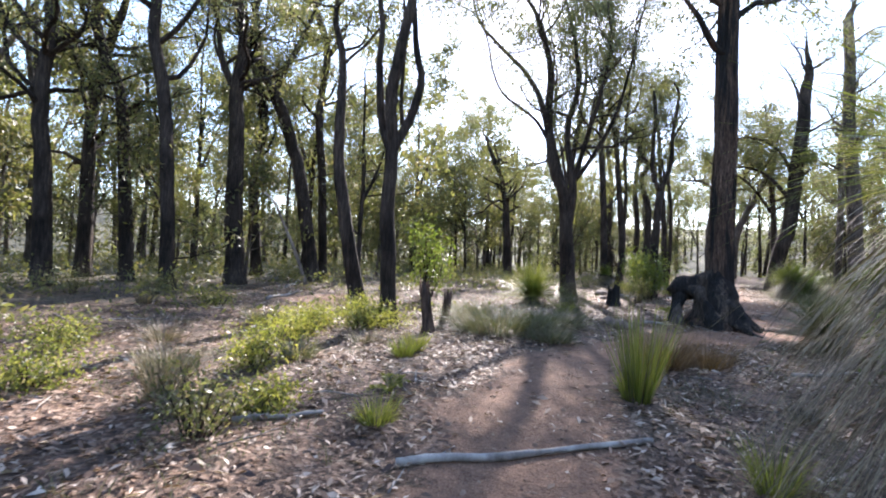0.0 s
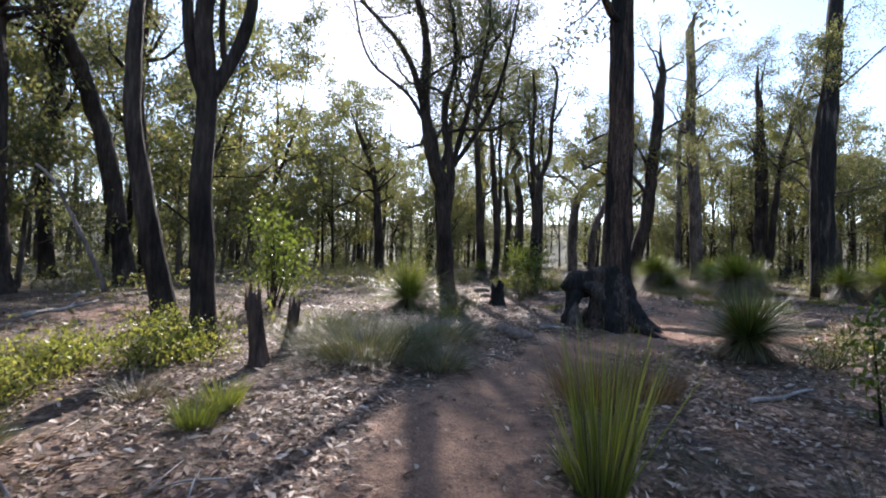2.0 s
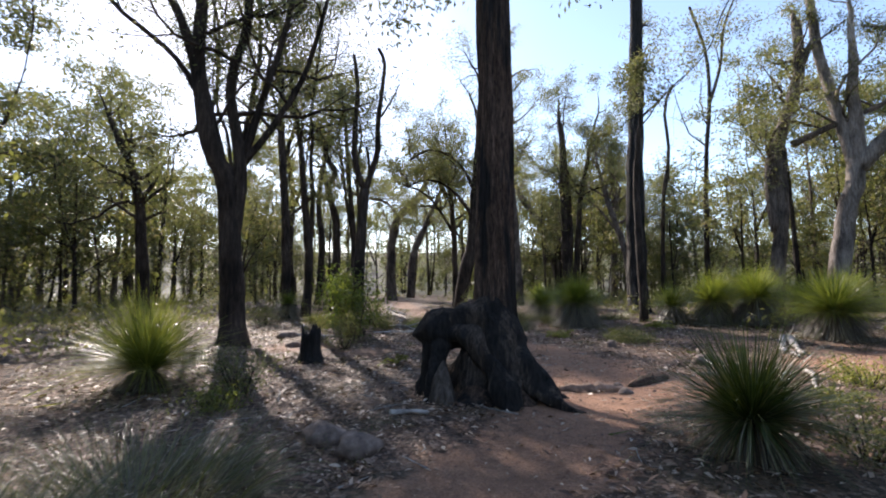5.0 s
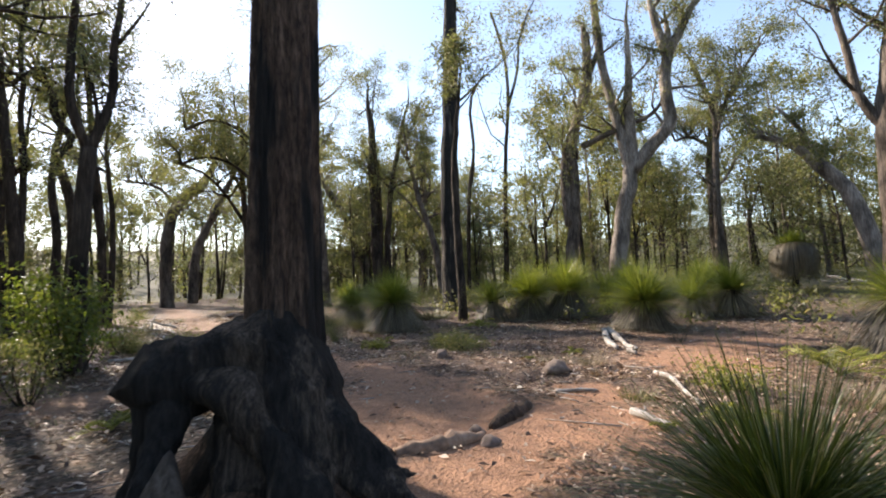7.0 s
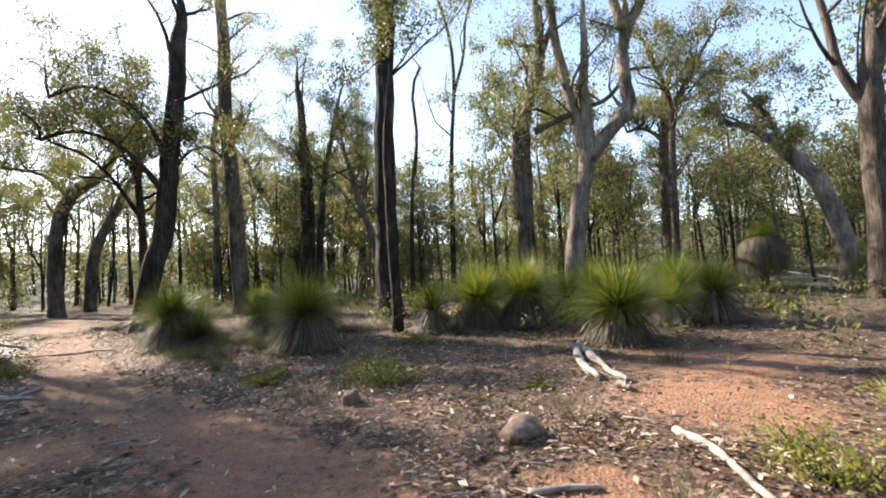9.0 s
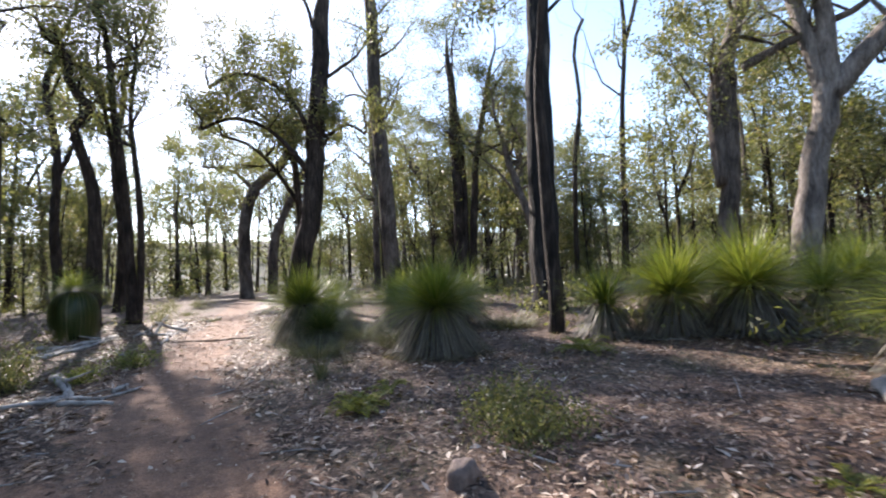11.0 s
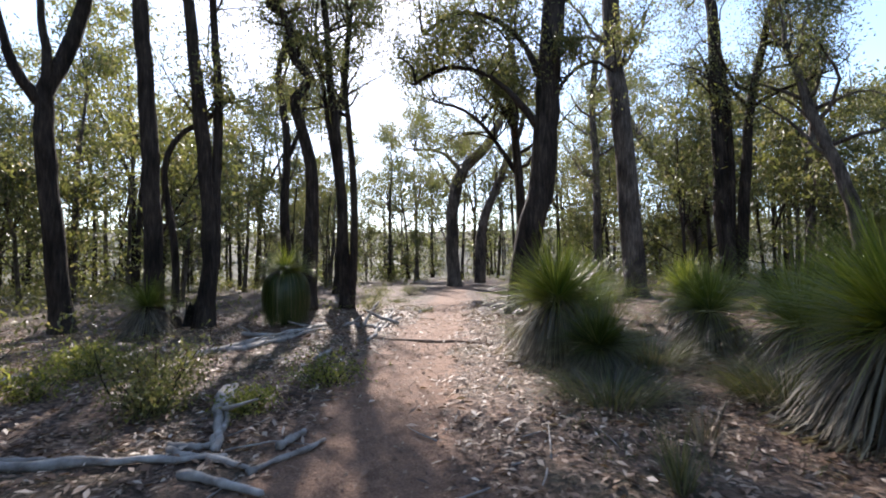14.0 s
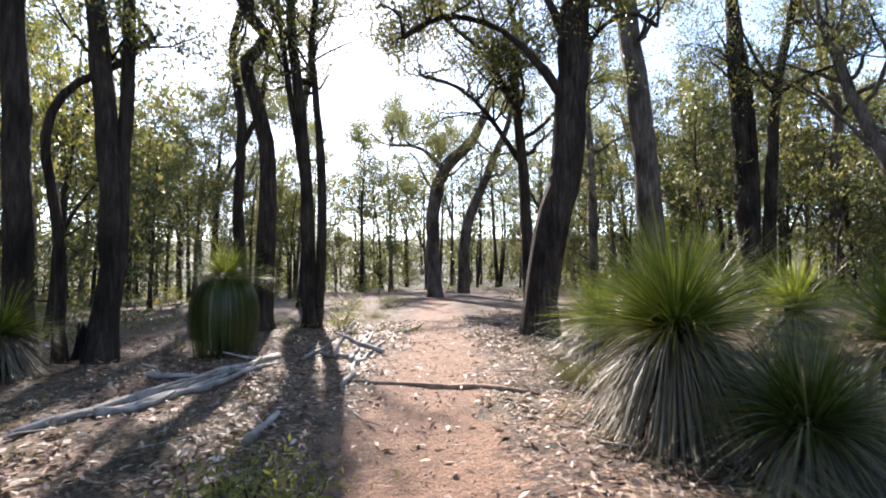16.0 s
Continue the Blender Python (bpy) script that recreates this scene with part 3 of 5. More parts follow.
gum(24.39, 2.99, -108, [(0.34, 0.24, (0.0, -0.15), (0.27, 4.42), (0.41, 7.62), (0.52, 9.78))], bark="grey", top=15, limbs=12, bare=8, label="straight grey gum tree")
gum(38.53, 23.29, -67, [(0.20, 0.10, (0.0, -0.15), (0.3, 9.86), (0.74, 15.1), (0.63, 19.11), (-0.28, 22.78)),
     (0.13, 0.07, (0.72, 14.87), (1.56, 17.72), (1.88, 20.4), (2.69, 22.62))], bark="dark", top=0, limbs=3, bare=9, thin=0.1, label="thin half-dead gum tree with bare forks")
gum(35.54, 24.95, -62, [(0.16, 0.10, (-0.04, -0.15), (0.23, 7.46), (0.72, 11.12), (0.54, 14.45), (1.15, 16.11))], bark="dark", top=0, limbs=2, bare=8, thin=0.1, label="thin dead tree with bare top")
gum(35.39, 9.23, -90, [(0.22, 0.14, (0.17, -0.15), (0.43, 7.37), (0.53, 10.68), (-0.33, 13.57)),
     (0.14, 0.07, (0.54, 10.01), (1.84, 12.41), (2.98, 14.12))], bark="grey", top=13, limbs=20, bare=6, label="grey gum tree with spreading open crown")
gum(7.20, 28.90, 17, [(0.23, 0.19, (0.3, -0.15), (0.12, 1.81), (-0.05, 3.56), (-0.15, 5.32)),
     (0.14, 0.08, (-0.13, 5.09), (-0.66, 5.88), (-0.92, 6.83)),
     (0.14, 0.08, (-0.15, 5.14), (-0.11, 6.17), (-0.22, 7.1))], bark="dark", top=17, limbs=34, bare=8, thin=0.85, label="dark forked gum tree with curved limbs")
gum(9.40, 28.10, 8, [(0.20, 0.16, (0.03, -0.15), (-0.07, 2.38), (-0.21, 5.0), (-0.37, 7.16), (-0.49, 8.35))], bark="dark", top=17, limbs=30, bare=8, thin=0.85, label="straight dark gum tree in a cluster")
gum(9.90, 28.90, 5, [(0.10, 0.06, (-0.15, -0.15), (-0.22, 2.07), (-0.45, 3.73), (-0.2, 4.67), (0.49, 5.25), (1.09, 5.98))], bark="dark", top=0, limbs=6, bare=6, thin=.5, label="thin crooked gum sapling")
gum(10.40, 28.40, 3, [(0.22, 0.13, (-0.03, -0.15), (0.11, 2.05), (-0.03, 3.97), (-0.22, 6.02), (-0.42, 7.81)),
     (0.14, 0.09, (0.19, 1.42), (0.21, 3.35), (0.26, 5.32), (0.16, 7.43))], bark="dark", top=17, limbs=32, bare=8, thin=0.85, label="dark twin-stemmed gum tree with broad foot")
gum(13.30, 31.90, -8, [(0.27, 0.13, (0.05, -0.15), (0.14, 4.61), (-0.42, 7.09), (0.13, 7.78), (-0.52, 8.62), (-0.62, 9.79), (-1.23, 10.25))], bark="dark", top=0, limbs=9, bare=8, thin=.4, label="gum tree with a snaking crooked stem")
gum(14.58, 31.65, -12, [(0.20, 0.11, (-0.04, -0.15), (-0.21, 4.64), (-0.55, 7.9), (-0.7, 10.1)),
     (0.15, 0.07, (0.12, -0.15), (0.25, 2.48), (0.21, 4.65), (-0.03, 7.76), (0.16, 9.84)),
     (0.12, 0.06, (-0.16, 3.4), (-0.3, 4.6), (-0.62, 6.5), (-0.95, 9.0))], bark="dark", top=11.5, limbs=32, bare=6.5, thin=.8, label="slender triple-stemmed gum tree with fine twigs")
# two trees added up-sun, so that their crowns dapple the trail with shade
gum(16.20, 41.00, -12, [(0.26, 0.16, (0.0, -0.15), (0.2, 4.0), (-0.1, 8.0), (0.3, 11.0))], bark="dark", top=16.5, limbs=22, bare=9.5, thin=.65, label="tall slim gum tree added beyond the trail to shade it")
gum(13.60, 39.00, -6, [(0.24, 0.15, (0.0, -0.15), (-0.3, 4.0), (-0.2, 7.5), (-0.6, 10.5)), (0.12, 0.06, (-0.2, 6.5), (0.5, 8.5), (0.8, 11.0))], bark="dark", top=15, limbs=18, bare=9, thin=.5, label="tall forked gum tree added beyond the trail to shade it")
gum(25.90, 43.80, -28, [(0.44, 0.37, (-1.41, -0.15), (-1.49, 4.95), (-0.78, 7.72), (0.79, 9.29)),
     (0.18, 0.09, (-0.78, 7.72), (-2.18, 9.07), (-4.04, 9.31)),
     (0.40, 0.22, (0.28, 0.33), (0.52, 4.17), (1.87, 7.47), (2.63, 9.32))], bark="grey", top=13, limbs=28, bare=6, label="spreading gum tree with curved limbs")
gum(30.60, 29.00, -57, [(0.37, 0.23, (-0.03, -0.15), (-0.47, 3.06), (-0.48, 5.45), (-0.53, 9.82), (-0.59, 12.81)),
     (0.25, 0.14, (0.12, 1.16), (0.39, 4.63), (0.72, 8.11), (1.31, 10.79)),
     (0.18, 0.11, (-0.24, 1.17), (-0.08, 5.39), (-0.15, 9.0))], bark="dark", top=15, limbs=20, bare=7, label="cluster of dark gum stems from one foot")
gum(38.80, 39.80, -49, [(0.51, 0.30, (2.67, -0.15), (1.49, 4.49), (0.04, 8.11), (-1.34, 10.26))], bark="grey", top=13, limbs=16, bare=6, label="grey gum tree leaning strongly")
gum(31.25, 38.36, -42, [(0.25, 0.18, (0.09, -0.15), (0.17, 7.23), (0.0, 10.68), (0.36, 14.45))], bark="grey", top=13, limbs=18, bare=6, label="slim grey gum tree behind the trail")
gum(35.02, 28.65, -62, [(0.25, 0.16, (-0.0, -0.15), (0.19, 5.63), (0.39, 8.14), (-0.01, 10.83))], bark="grey", top=12, limbs=20, bare=5, label="slim gum tree with leafy top")
gum(31.31, 24.82, -67, [(0.26, 0.18, (0.15, -0.15), (-0.33, 3.7), (-0.99, 6.01), (-1.42, 7.35))], bark="grey", top=11, limbs=18, bare=5, label="grey gum tree leaning away")
gum(41.90, 9.40, -92, [(0.50, 0.27, (0.49, -0.15), (0.3, 5.46), (0.32, 9.2), (0.73, 13.49)),
     (0.19, 0.10, (0.44, 10.11), (-0.76, 11.08), (-1.83, 11.05))], bark="grey", top=14, limbs=20, bare=7, label="grey gum tree with bare side limb")
gum(4.10, 31.19, -4, [(0.31, 0.14, (0.15, -0.15), (-0.12, 3.95), (-0.44, 6.16), (-1.12, 7.83))], bark="dark", top=9, limbs=22, bare=4, thin=.5, label="low backlit gum tree with twiggy crown")
gum(-4.90, 16.80, 19, [(0.07, 0.03, (0.2, 0.19), (-0.2, 1.27), (-0.63, 2.24), (-0.98, 2.97), (-1.3, 3.28))], bark="pale", top=0, limbs=0, bare=9, label="thin pale dead sapling leaning over")
# added, trunk hidden behind the leaning gum; its crown shades the grass trees
gum(20.80, 30.50, -34, [(0.20, 0.14, (0.06, -0.15), (0.05, 2.89), (-0.04, 4.92), (-0.2, 7.4)),
     (0.10, 0.05, (-0.03, 4.72), (-0.93, 6.2), (-1.94, 7.31), (-3.2, 7.82)),
     (0.10, 0.05, (-0.12, 6.36), (-1.1, 8.3), (-2.33, 9.46))], bark="dark", top=11, limbs=40, bare=5, thin=0.7, label="leafy gum tree added behind the leaning trunk for shade")


# ---- woods behind: a few kinds of tree, repeated ----
def wood_kind(height, spread, limbs, bare_h, bark, thin, leaf_size, lean, name="gum_tree"):
    pts = [(0, -0.15), (lean * 0.3, height * 0.3), (lean * 0.4, height * 0.55), (lean, height * 0.8)]
    stems = [(0.011 * height + 0.03, 0.05, *pts)]
    if spread:
        stems.append((0.007 * height + 0.02, 0.03, (lean * 0.35, height * 0.42), (lean * 0.3 + spread * 0.5, height * 0.6), (lean + spread, height * 0.8)))
    return gum(0, 0, 0, stems, bark, 0, height, limbs, bare_h, thin, "gum tree in the woods behind, leafy", leaf_size, name)


KINDS = [wood_kind(15, 2.2, 14, 6.5, "dark", 0.5, 0.24, 0.3), wood_kind(13, 0, 15, 5, "grey", 0.5, 0.24, -0.6), wood_kind(16, -2.4, 14, 7, "grey", 0.48, 0.24, 0.8),
         wood_kind(12, 1.8, 15, 4.5, "dark", 0.5, 0.23, -0.3), wood_kind(14, 0, 12, 7, "dark", 0.36, 0.23, 0.5), wood_kind(11, -1.6, 15, 4, "grey", 0.5, 0.23, 0.2)]
SAPS = [wood_kind(5.5, 0.8, 14, 1.0, "dark", 0.33, 0.2, 0.3, "gum_sapling"), wood_kind(4.2, 0, 13, 0.7, "grey", 0.36, 0.2, -0.4, "gum_sapling"), wood_kind(7.0, -1.0, 15, 1.6, "dark", 0.33, 0.2, 0.2, "gum_sapling")]
for k in SAPS:
    tagged(k, "bushy young gum sapling in the understorey")
PLANTED = []


def clear_of(x, y, gap):
    return all((x - a) ** 2 + (y - b) ** 2 > gap * gap for a, b in PLANTED)


def scatter(kinds, count, near, far, gap, low, group, off):
    used = set()
    tries = 0
    placed = 0
    while placed < count and tries < count * 60:
        tries += 1
        a, r = rng.uniform(0, 2 * math.pi), math.sqrt(rng.uniform(near ** 2, far ** 2))
        x, y = 11 + r * math.sin(a), 16 + r * math.cos(a)
        if trail_distance(np.array([x]), np.array([y]))[0] < off or not clear_of(x, y, gap):
            continue
        if kinds is KINDS and any(((x - 0.32 * h - 12.5) / 6.5) ** 2 + ((y - 1.5 * h - 9.0) / 4.5) ** 2 < 1 for h in (8, 11, 14)):
            continue
        behind = y < 0 and x < 14
        if behind and rng.random() < 0.6:
            continue
        # open strip towards the sun, where the woods are lower
        ahead = y - 14
        strip = ahead > 10 and abs((x - 7 - 0.12 * ahead)) < 3 + 0.08 * ahead
        if 12 < y < 38 and abs(x - 1.0 - 0.06 * (y - 4)) < 1.2 + 0.05 * y:
            continue
        right = x > 16 and y < (38 if kinds is KINDS else 30)
        if x < 0 and rng.random() < 0.2:
            continue
        if (right and (rng.random() < 0.3 or x < (33 if kinds is KINDS else 31))) or math.hypot(x + 0.5, y - 15) < 5:
            continue
        sc = rng.uniform(0.8, 1.2) * (0.88 if right else 1.0)
        if strip:
            sc *= low
        if x < 1 and y > 8:
            sc *= 1.05
        k = kinds[int(rng.integers(0, len(kinds)))]
        m = pose(x, y, gz(x, y), rng.uniform(-3, 3), rng.uniform(-3, 3), rng.uniform(0, 360))
        if x < 0 and math.hypot(x, y) < 19 and k in used:
            PLANTED.append((x, y))
            placed += 1
            continue
        if k in used:
            t = copy_thing(k, m)
        else:
            t = k
            used.add(k)
            t.matrix_basis = m
        t.scale = (sc, sc, sc)
        tagged(t, group=group)
        PLANTED.append((x, y))
        placed += 1


for o in list(scene.objects):
    if o.get("category") == "tree" and o.parent is None and o not in KINDS + SAPS:
        PLANTED.append((o.location.x, o.location.y))
scatter(KINDS, 205, 18, 58, 2.4, 0.9, "gum trees of the woods", 11)
scatter(SAPS, 175, 13, 48, 1.6, 0.9, "saplings of the understorey", 9)


def far_tree(height, limbs, leaf_n, low):
    """One far tree as bare arrays: trunk with crooked limbs, leaves in clumps at their ends."""
    wood, leaf = Soup(), Soup()
    bend = rng.normal(size=(4, 2)) * np.array([[0], [0.3], [0.6], [0.9]])
    line = smooth_path([(bend[i, 0], bend[i, 1], height * f) for i, f in enumerate((-0.02, 0.35, 0.65, 0.97))], 8)
    wood.tube(line, np.linspace(0.014 * height, 0.03, 8), 5)
    for k in range(limbs):
        i = rng.integers(int(8 * low), 8)
        a = rng.uniform(0, 2 * np.pi)
        L = height * rng.uniform(0.12, 0.26)
        e = line[i] + np.array([math.cos(a) * L, math.sin(a) * L, L * rng.uniform(0.3, 1.0)])
        wood.tube([line[i], (line[i] + e) / 2 + rng.normal(size=3) * 0.3, e], [0.06, 0.045, 0.02], 3)
        for c in (e, e + rng.normal(size=3) * np.array([0.8, 0.8, 0.5]), (e + line[i]) / 2 + rng.normal(size=3) * 0.6):
            p = c + rng.normal(size=(leaf_n, 3)) * np.array([0.55, 0.55, 0.32])
            ax = rng.normal(size=(leaf_n, 3)) + np.array([0, 0, -0.3])
            ax /= np.linalg.norm(ax, axis=1)[:, None]
            leaf.leaves(p, ax, rng.uniform(0.28, 0.5, leaf_n), 0.085)
    return wood.out(), leaf.out()


def far_woods():
    """The closing belt of woods, too far to tell apart."""
    tall = [far_tree(rng.uniform(11, 17), 9, 15, f) for f in (0.35, 0.45, 0.5, 0.4, 0.55, 0.35, 0.45, 0.5)]
    young = [far_tree(rng.uniform(3.0, 6.5), 9, 11, 0.1) for _ in range(6)]
    wood, leaf = Soup(), Soup()
    for kinds, count, near, far in ((tall, 290, 56, 140), (young, 560, 42, 110), (tall, 60, 46, 60)):
        for k in range(count):
            a, r = rng.uniform(0, 2 * math.pi), rng.uniform(near, far)
            if rng.random() < 0.65:
                a = radians(rng.uniform(-55, 125))
            x, y = 11 + r * math.sin(a), 16 + r * math.cos(a)
            sc = rng.uniform(0.8, 1.2) * (0.75 if abs(math.degrees(a) - 8) < 9 and kinds is tall else 1.0)
            c, sn = math.cos(k * 2.4) * sc, math.sin(k * 2.4) * sc
            turn = np.array([[c, sn, 0], [-sn, c, 0], [0, 0, sc]])
            for soup, (v, q) in zip((wood, leaf), kinds[k % len(kinds)]):
                soup.add(v @ turn + np.array([x, y, gz(x, y)]), q)
    t = thing("far_woods", 0, 0, 0, "distant belt of olive-green gum woods", "woods", kind="stuff")
    for o in (part("trunks", *wood.out(), BARK["dark"], t), part("leaves", *leaf.out(), LEAF, t)):
        tagged(o, kind="stuff")


far_woods()


def understorey():
    """Low heath between the trees, too many to count."""
    leaf = Soup()
    count = 0
    while count < 2400:
        a, r = rng.uniform(0, 2 * math.pi), math.sqrt(rng.uniform(8 ** 2, 46 ** 2))
        x, y = 11 + r * math.sin(a), 16 + r * math.cos(a)
        d = trail_distance(np.array([x]), np.array([y]))[0]
        if d < 3.5 or (d < 8 and rng.random() < 0.7) or bare(np.array([x]), np.array([y]))[0] > 0.1:
            continue
        h = rng.uniform(0.15, 0.9) * min(1.0, d / 9)
        z = gz(x, y)
        for j in range(3):
            p = np.array([x + rng.normal() * 0.4, y + rng.normal() * 0.4, z + h * rng.uniform(0.3, 0.9)])
            foliage(leaf, p, 16, 0.21, 0.15)
        count += 1
    v, q = leaf.out()
    v[:, 2] = np.maximum(v[:, 2], 0.02)
    ob = new("understorey", mesh_from("understorey", v, q, LEAF))
    tagged(ob, "low green heath bushes between the gum trees", "shrubs", kind="stuff")


understorey()


def ground_grass():
    """Thin low grass and twigs strewn over the floor, too many to count."""
    n = 5200
    x, y = rng.uniform(-9, 27, n), rng.uniform(0, 36, n)
    d = trail_distance(x, y)
    keep = (d > 1.3) & (bare(x, y) < 0.15) & (rng.random(n) < np.exp(-d / 14)) & (np.sin(0.7 * x + 1) * np.sin(0.6 * y) > -0.45)
    x, y = x[keep], y[keep]
    k = 14
    cx, cy = np.repeat(x, k) + rng.normal(size=len(x) * k) * 0.07, np.repeat(y, k) + rng.normal(size=len(x) * k) * 0.07
    n = len(cx)
    a = rng.uniform(0, 2 * np.pi, n)
    out = np.stack([np.cos(a), np.sin(a), np.zeros(n)], 1)
    u = np.zeros((n, 3))
    u[:, 2] = rng.uniform(0.5, 3.0, n)
    s = Soup()
    s.blades(np.stack([cx, cy, ground_z(cx, cy) - 0.01], 1), out, u, rng.uniform(0.1, 0.32, n), np.full(n, 0.003), rng.uniform(0.1, 0.5, n), 3)
    tagged(new("low_grass", mesh_from("low_grass", *s.out(), RUSH)), "thin low grass tufts scattered through leaf litter", "grass", kind="stuff")
    s = Soup()
    n = 1500
    x, y = rng.uniform(-7, 24, n), rng.uniform(0, 32, n)
    d = trail_distance(x, y)
    keep = (d > 0.5) & (rng.random(n) < np.exp(-d / 7))
    for px, py in zip(x[keep], y[keep]):
        a, L = rng.uniform(0, 2 * np.pi), rng.uniform(0.15, 0.8)
        z = gz(px, py) + 0.015
        e = np.array([math.cos(a), math.sin(a), rng.normal() * 0.06]) * L
        p = np.array([px, py, z])
        s.tube([p, p + e * 0.5 + rng.normal(size=3) * 0.03 * L, p + e], [0.008, 0.007, 0.003], 4)
    tagged(new("fallen_twigs", mesh_from("fallen_twigs", *s.out(), DEADWOOD)), "small grey dry twigs scattered on leaf litter", "twigs", kind="stuff")


ground_grass()


def gravel():
    """Laterite pebbles on the bare earth."""
    n = 26000
    x, y = rng.uniform(-4, 20, n), rng.uniform(0, 30, n)
    keep = rng.random(n) < bare(x, y) * 0.9 + 0.03
    x, y = x[keep], y[keep]
    n = len(x)
    r = rng.uniform(0.003, 0.012, n) * (1 + 1.2 * (rng.random(n) > 0.95))
    c = np.stack([x, y, ground_z(x, y) + r * 0.4], 1)
    a = rng.uniform(0, 2 * np.pi, n)
    e1 = np.stack([np.cos(a), np.sin(a), np.zeros(n)], 1) * (r * rng.uniform(0.8, 1.5, n))[:, None]
    e2 = np.stack([-np.sin(a), np.cos(a), np.zeros(n)], 1) * (r * rng.uniform(0.6, 1.1, n))[:, None]
    up = np.zeros((n, 3))
    up[:, 2] = r * 0.7
    v = np.stack([c - e1 - e2 - up, c + e1 - e2 - up, c + e1 + e2 - up, c - e1 + e2 - up,
                  c - 0.6 * e1 - 0.6 * e2 + up, c + 0.7 * e1 - 0.5 * e2 + up, c + 0.6 * e1 + 0.7 * e2 + up, c - 0.5 * e1 + 0.6 * e2 + up], 1).reshape(-1, 3)
    sides = np.array([(4, 5, 6, 7), (0, 1, 5, 4), (1, 2, 6, 5), (2, 3, 7, 6), (3, 0, 4, 7)])
    q = (np.arange(n)[:, None, None] * 8 + sides[None]).reshape(-1, 4)
    tagged(new("gravel", mesh_from("gravel", v, q, PEBBLE)), "small reddish-brown laterite pebbles on bare earth", "gravel", kind="stuff")


gravel()


# ---- the big burnt tree with a hollow root ----
def big_tree(x, y):
    t = thing("burnt_gum_tree", x, y, float(base_height(x, y)), "large gum tree with charred trunk and hollow burnt root", "tree")
    n, sides = 110, 56
    hs = np.concatenate([np.linspace(-0.2, 1.6, 40), np.linspace(1.66, 13.5, 70)])
    v = []
    for h in hs:
        cx = 0.05 * math.sin(h * 0.5) + 0.012 * h
        for j in range(sides):
            a = 2 * math.pi * j / sides
            r = 0.285 - 0.009 * h
            flare = math.exp(-max(h, 0) / 0.42)
            lobes = 0.5 + 0.5 * math.cos(3 * a + 0.6) * 0.7 + 0.25 * math.cos(5 * a + 2.0)
            r += flare * (0.32 + 0.42 * max(lobes, 0))
            r += 0.022 * math.sin(7 * a + h * 0.35) + 0.012 * math.sin(13 * a + h * 0.8) + 0.03 * noise.noise(Vector((math.cos(a) * 2, math.sin(a) * 2, h * 0.8))) + 0.012 * noise.noise(Vector((math.cos(a) * 8, math.sin(a) * 8, h * 2.5)))
            if h > 3.2:
                r -= 0.05 * max(0, math.cos(a - 4.0)) ** 6 * min(1, (h - 3.2) * 0.5)
            v.append((cx + r * math.cos(a), r * math.sin(a), h))
    q = [(i * sides + j, i * sides + (j + 1) % sides, (i + 1) * sides + (j + 1) % sides, (i + 1) * sides + j) for i in range(n - 1) for j in range(sides)]
    part("trunk", v, q, BARK["burnt"], t, "red-brown trunk with black fire scars", smooth=True)
    # the burnt-out root: a hollow stub to one side, standing on arched legs
    root = Soup()

    def at_side(p):
        return (0.72 * p[0] + 0.69 * p[1], -0.69 * p[0] + 0.72 * p[1], p[2])

    def shell(path, radii, sides_n=18):
        root.tube(smooth_path([at_side(p) for p in path], 22), np.interp(np.linspace(0, 1, 22), np.linspace(0, 1, len(radii)), radii), sides_n, 0.025)

    shell([(0.1, -0.12, -0.25), (0.06, -0.15, 0.3), (0.0, -0.12, 0.8), (-0.02, -0.05, 1.25)], [0.66, 0.56, 0.42, 0.24], 30)
    shell([(0.0, -0.1, 0.95), (-0.35, -0.1, 0.9), (-0.65, -0.12, 0.86), (-0.86, -0.12, 0.84)], [0.4, 0.36, 0.31, 0.29])
    shell([(-0.8, -0.1, 0.8), (-0.88, -0.12, 0.45), (-0.9, -0.12, -0.15)], [0.22, 0.16, 0.19])
    shell([(-0.6, -0.3, 0.85), (-0.3, -0.55, 0.78), (0.0, -0.72, 0.48), (0.2, -0.85, 0.1), (0.28, -0.9, -0.15)], [0.12, 0.13, 0.13, 0.15, 0.18])
    shell([(-0.7, -0.3, 0.7), (-0.74, -0.6, 0.35), (-0.78, -0.75, -0.15)], [0.12, 0.1, 0.13])
    shell([(0.15, -0.2, 0.6), (0.6, -0.55, 0.2), (0.85, -0.75, 0.0), (1.1, -0.9, -0.14)], [0.3, 0.19, 0.12, 0.07])
    shell([(0.2, 0.0, 0.55), (0.6, -0.05, 0.15), (0.85, -0.1, -0.04), (1.1, -0.2, -0.14)], [0.28, 0.18, 0.1, 0.06])
    shell([(0.0, 0.3, 0.5), (0.3, 0.8, 0.15), (0.5, 1.4, -0.1)], [0.22, 0.16, 0.08])
    rv, rq = root.out()
    for w in rv:
        w += np.array(noise.noise_vector(Vector(w * 3.1))) * 0.09 + np.array(noise.noise_vector(Vector(w * 9.0))) * 0.025
    part("hollow_root", rv, rq, BARK["root"], t, "charred arched root, burnt hollow", smooth=True)
    stub = Soup()
    foot = np.array(at_side((-0.62, -0.88, -0.12)))
    stub.tube([foot, foot + [0.03, 0.02, 0.2], foot + [0.06, 0.05, 0.42], foot + [0.1, 0.1, 0.62]], [0.19, 0.15, 0.1, 0.03], 14, 0.16)
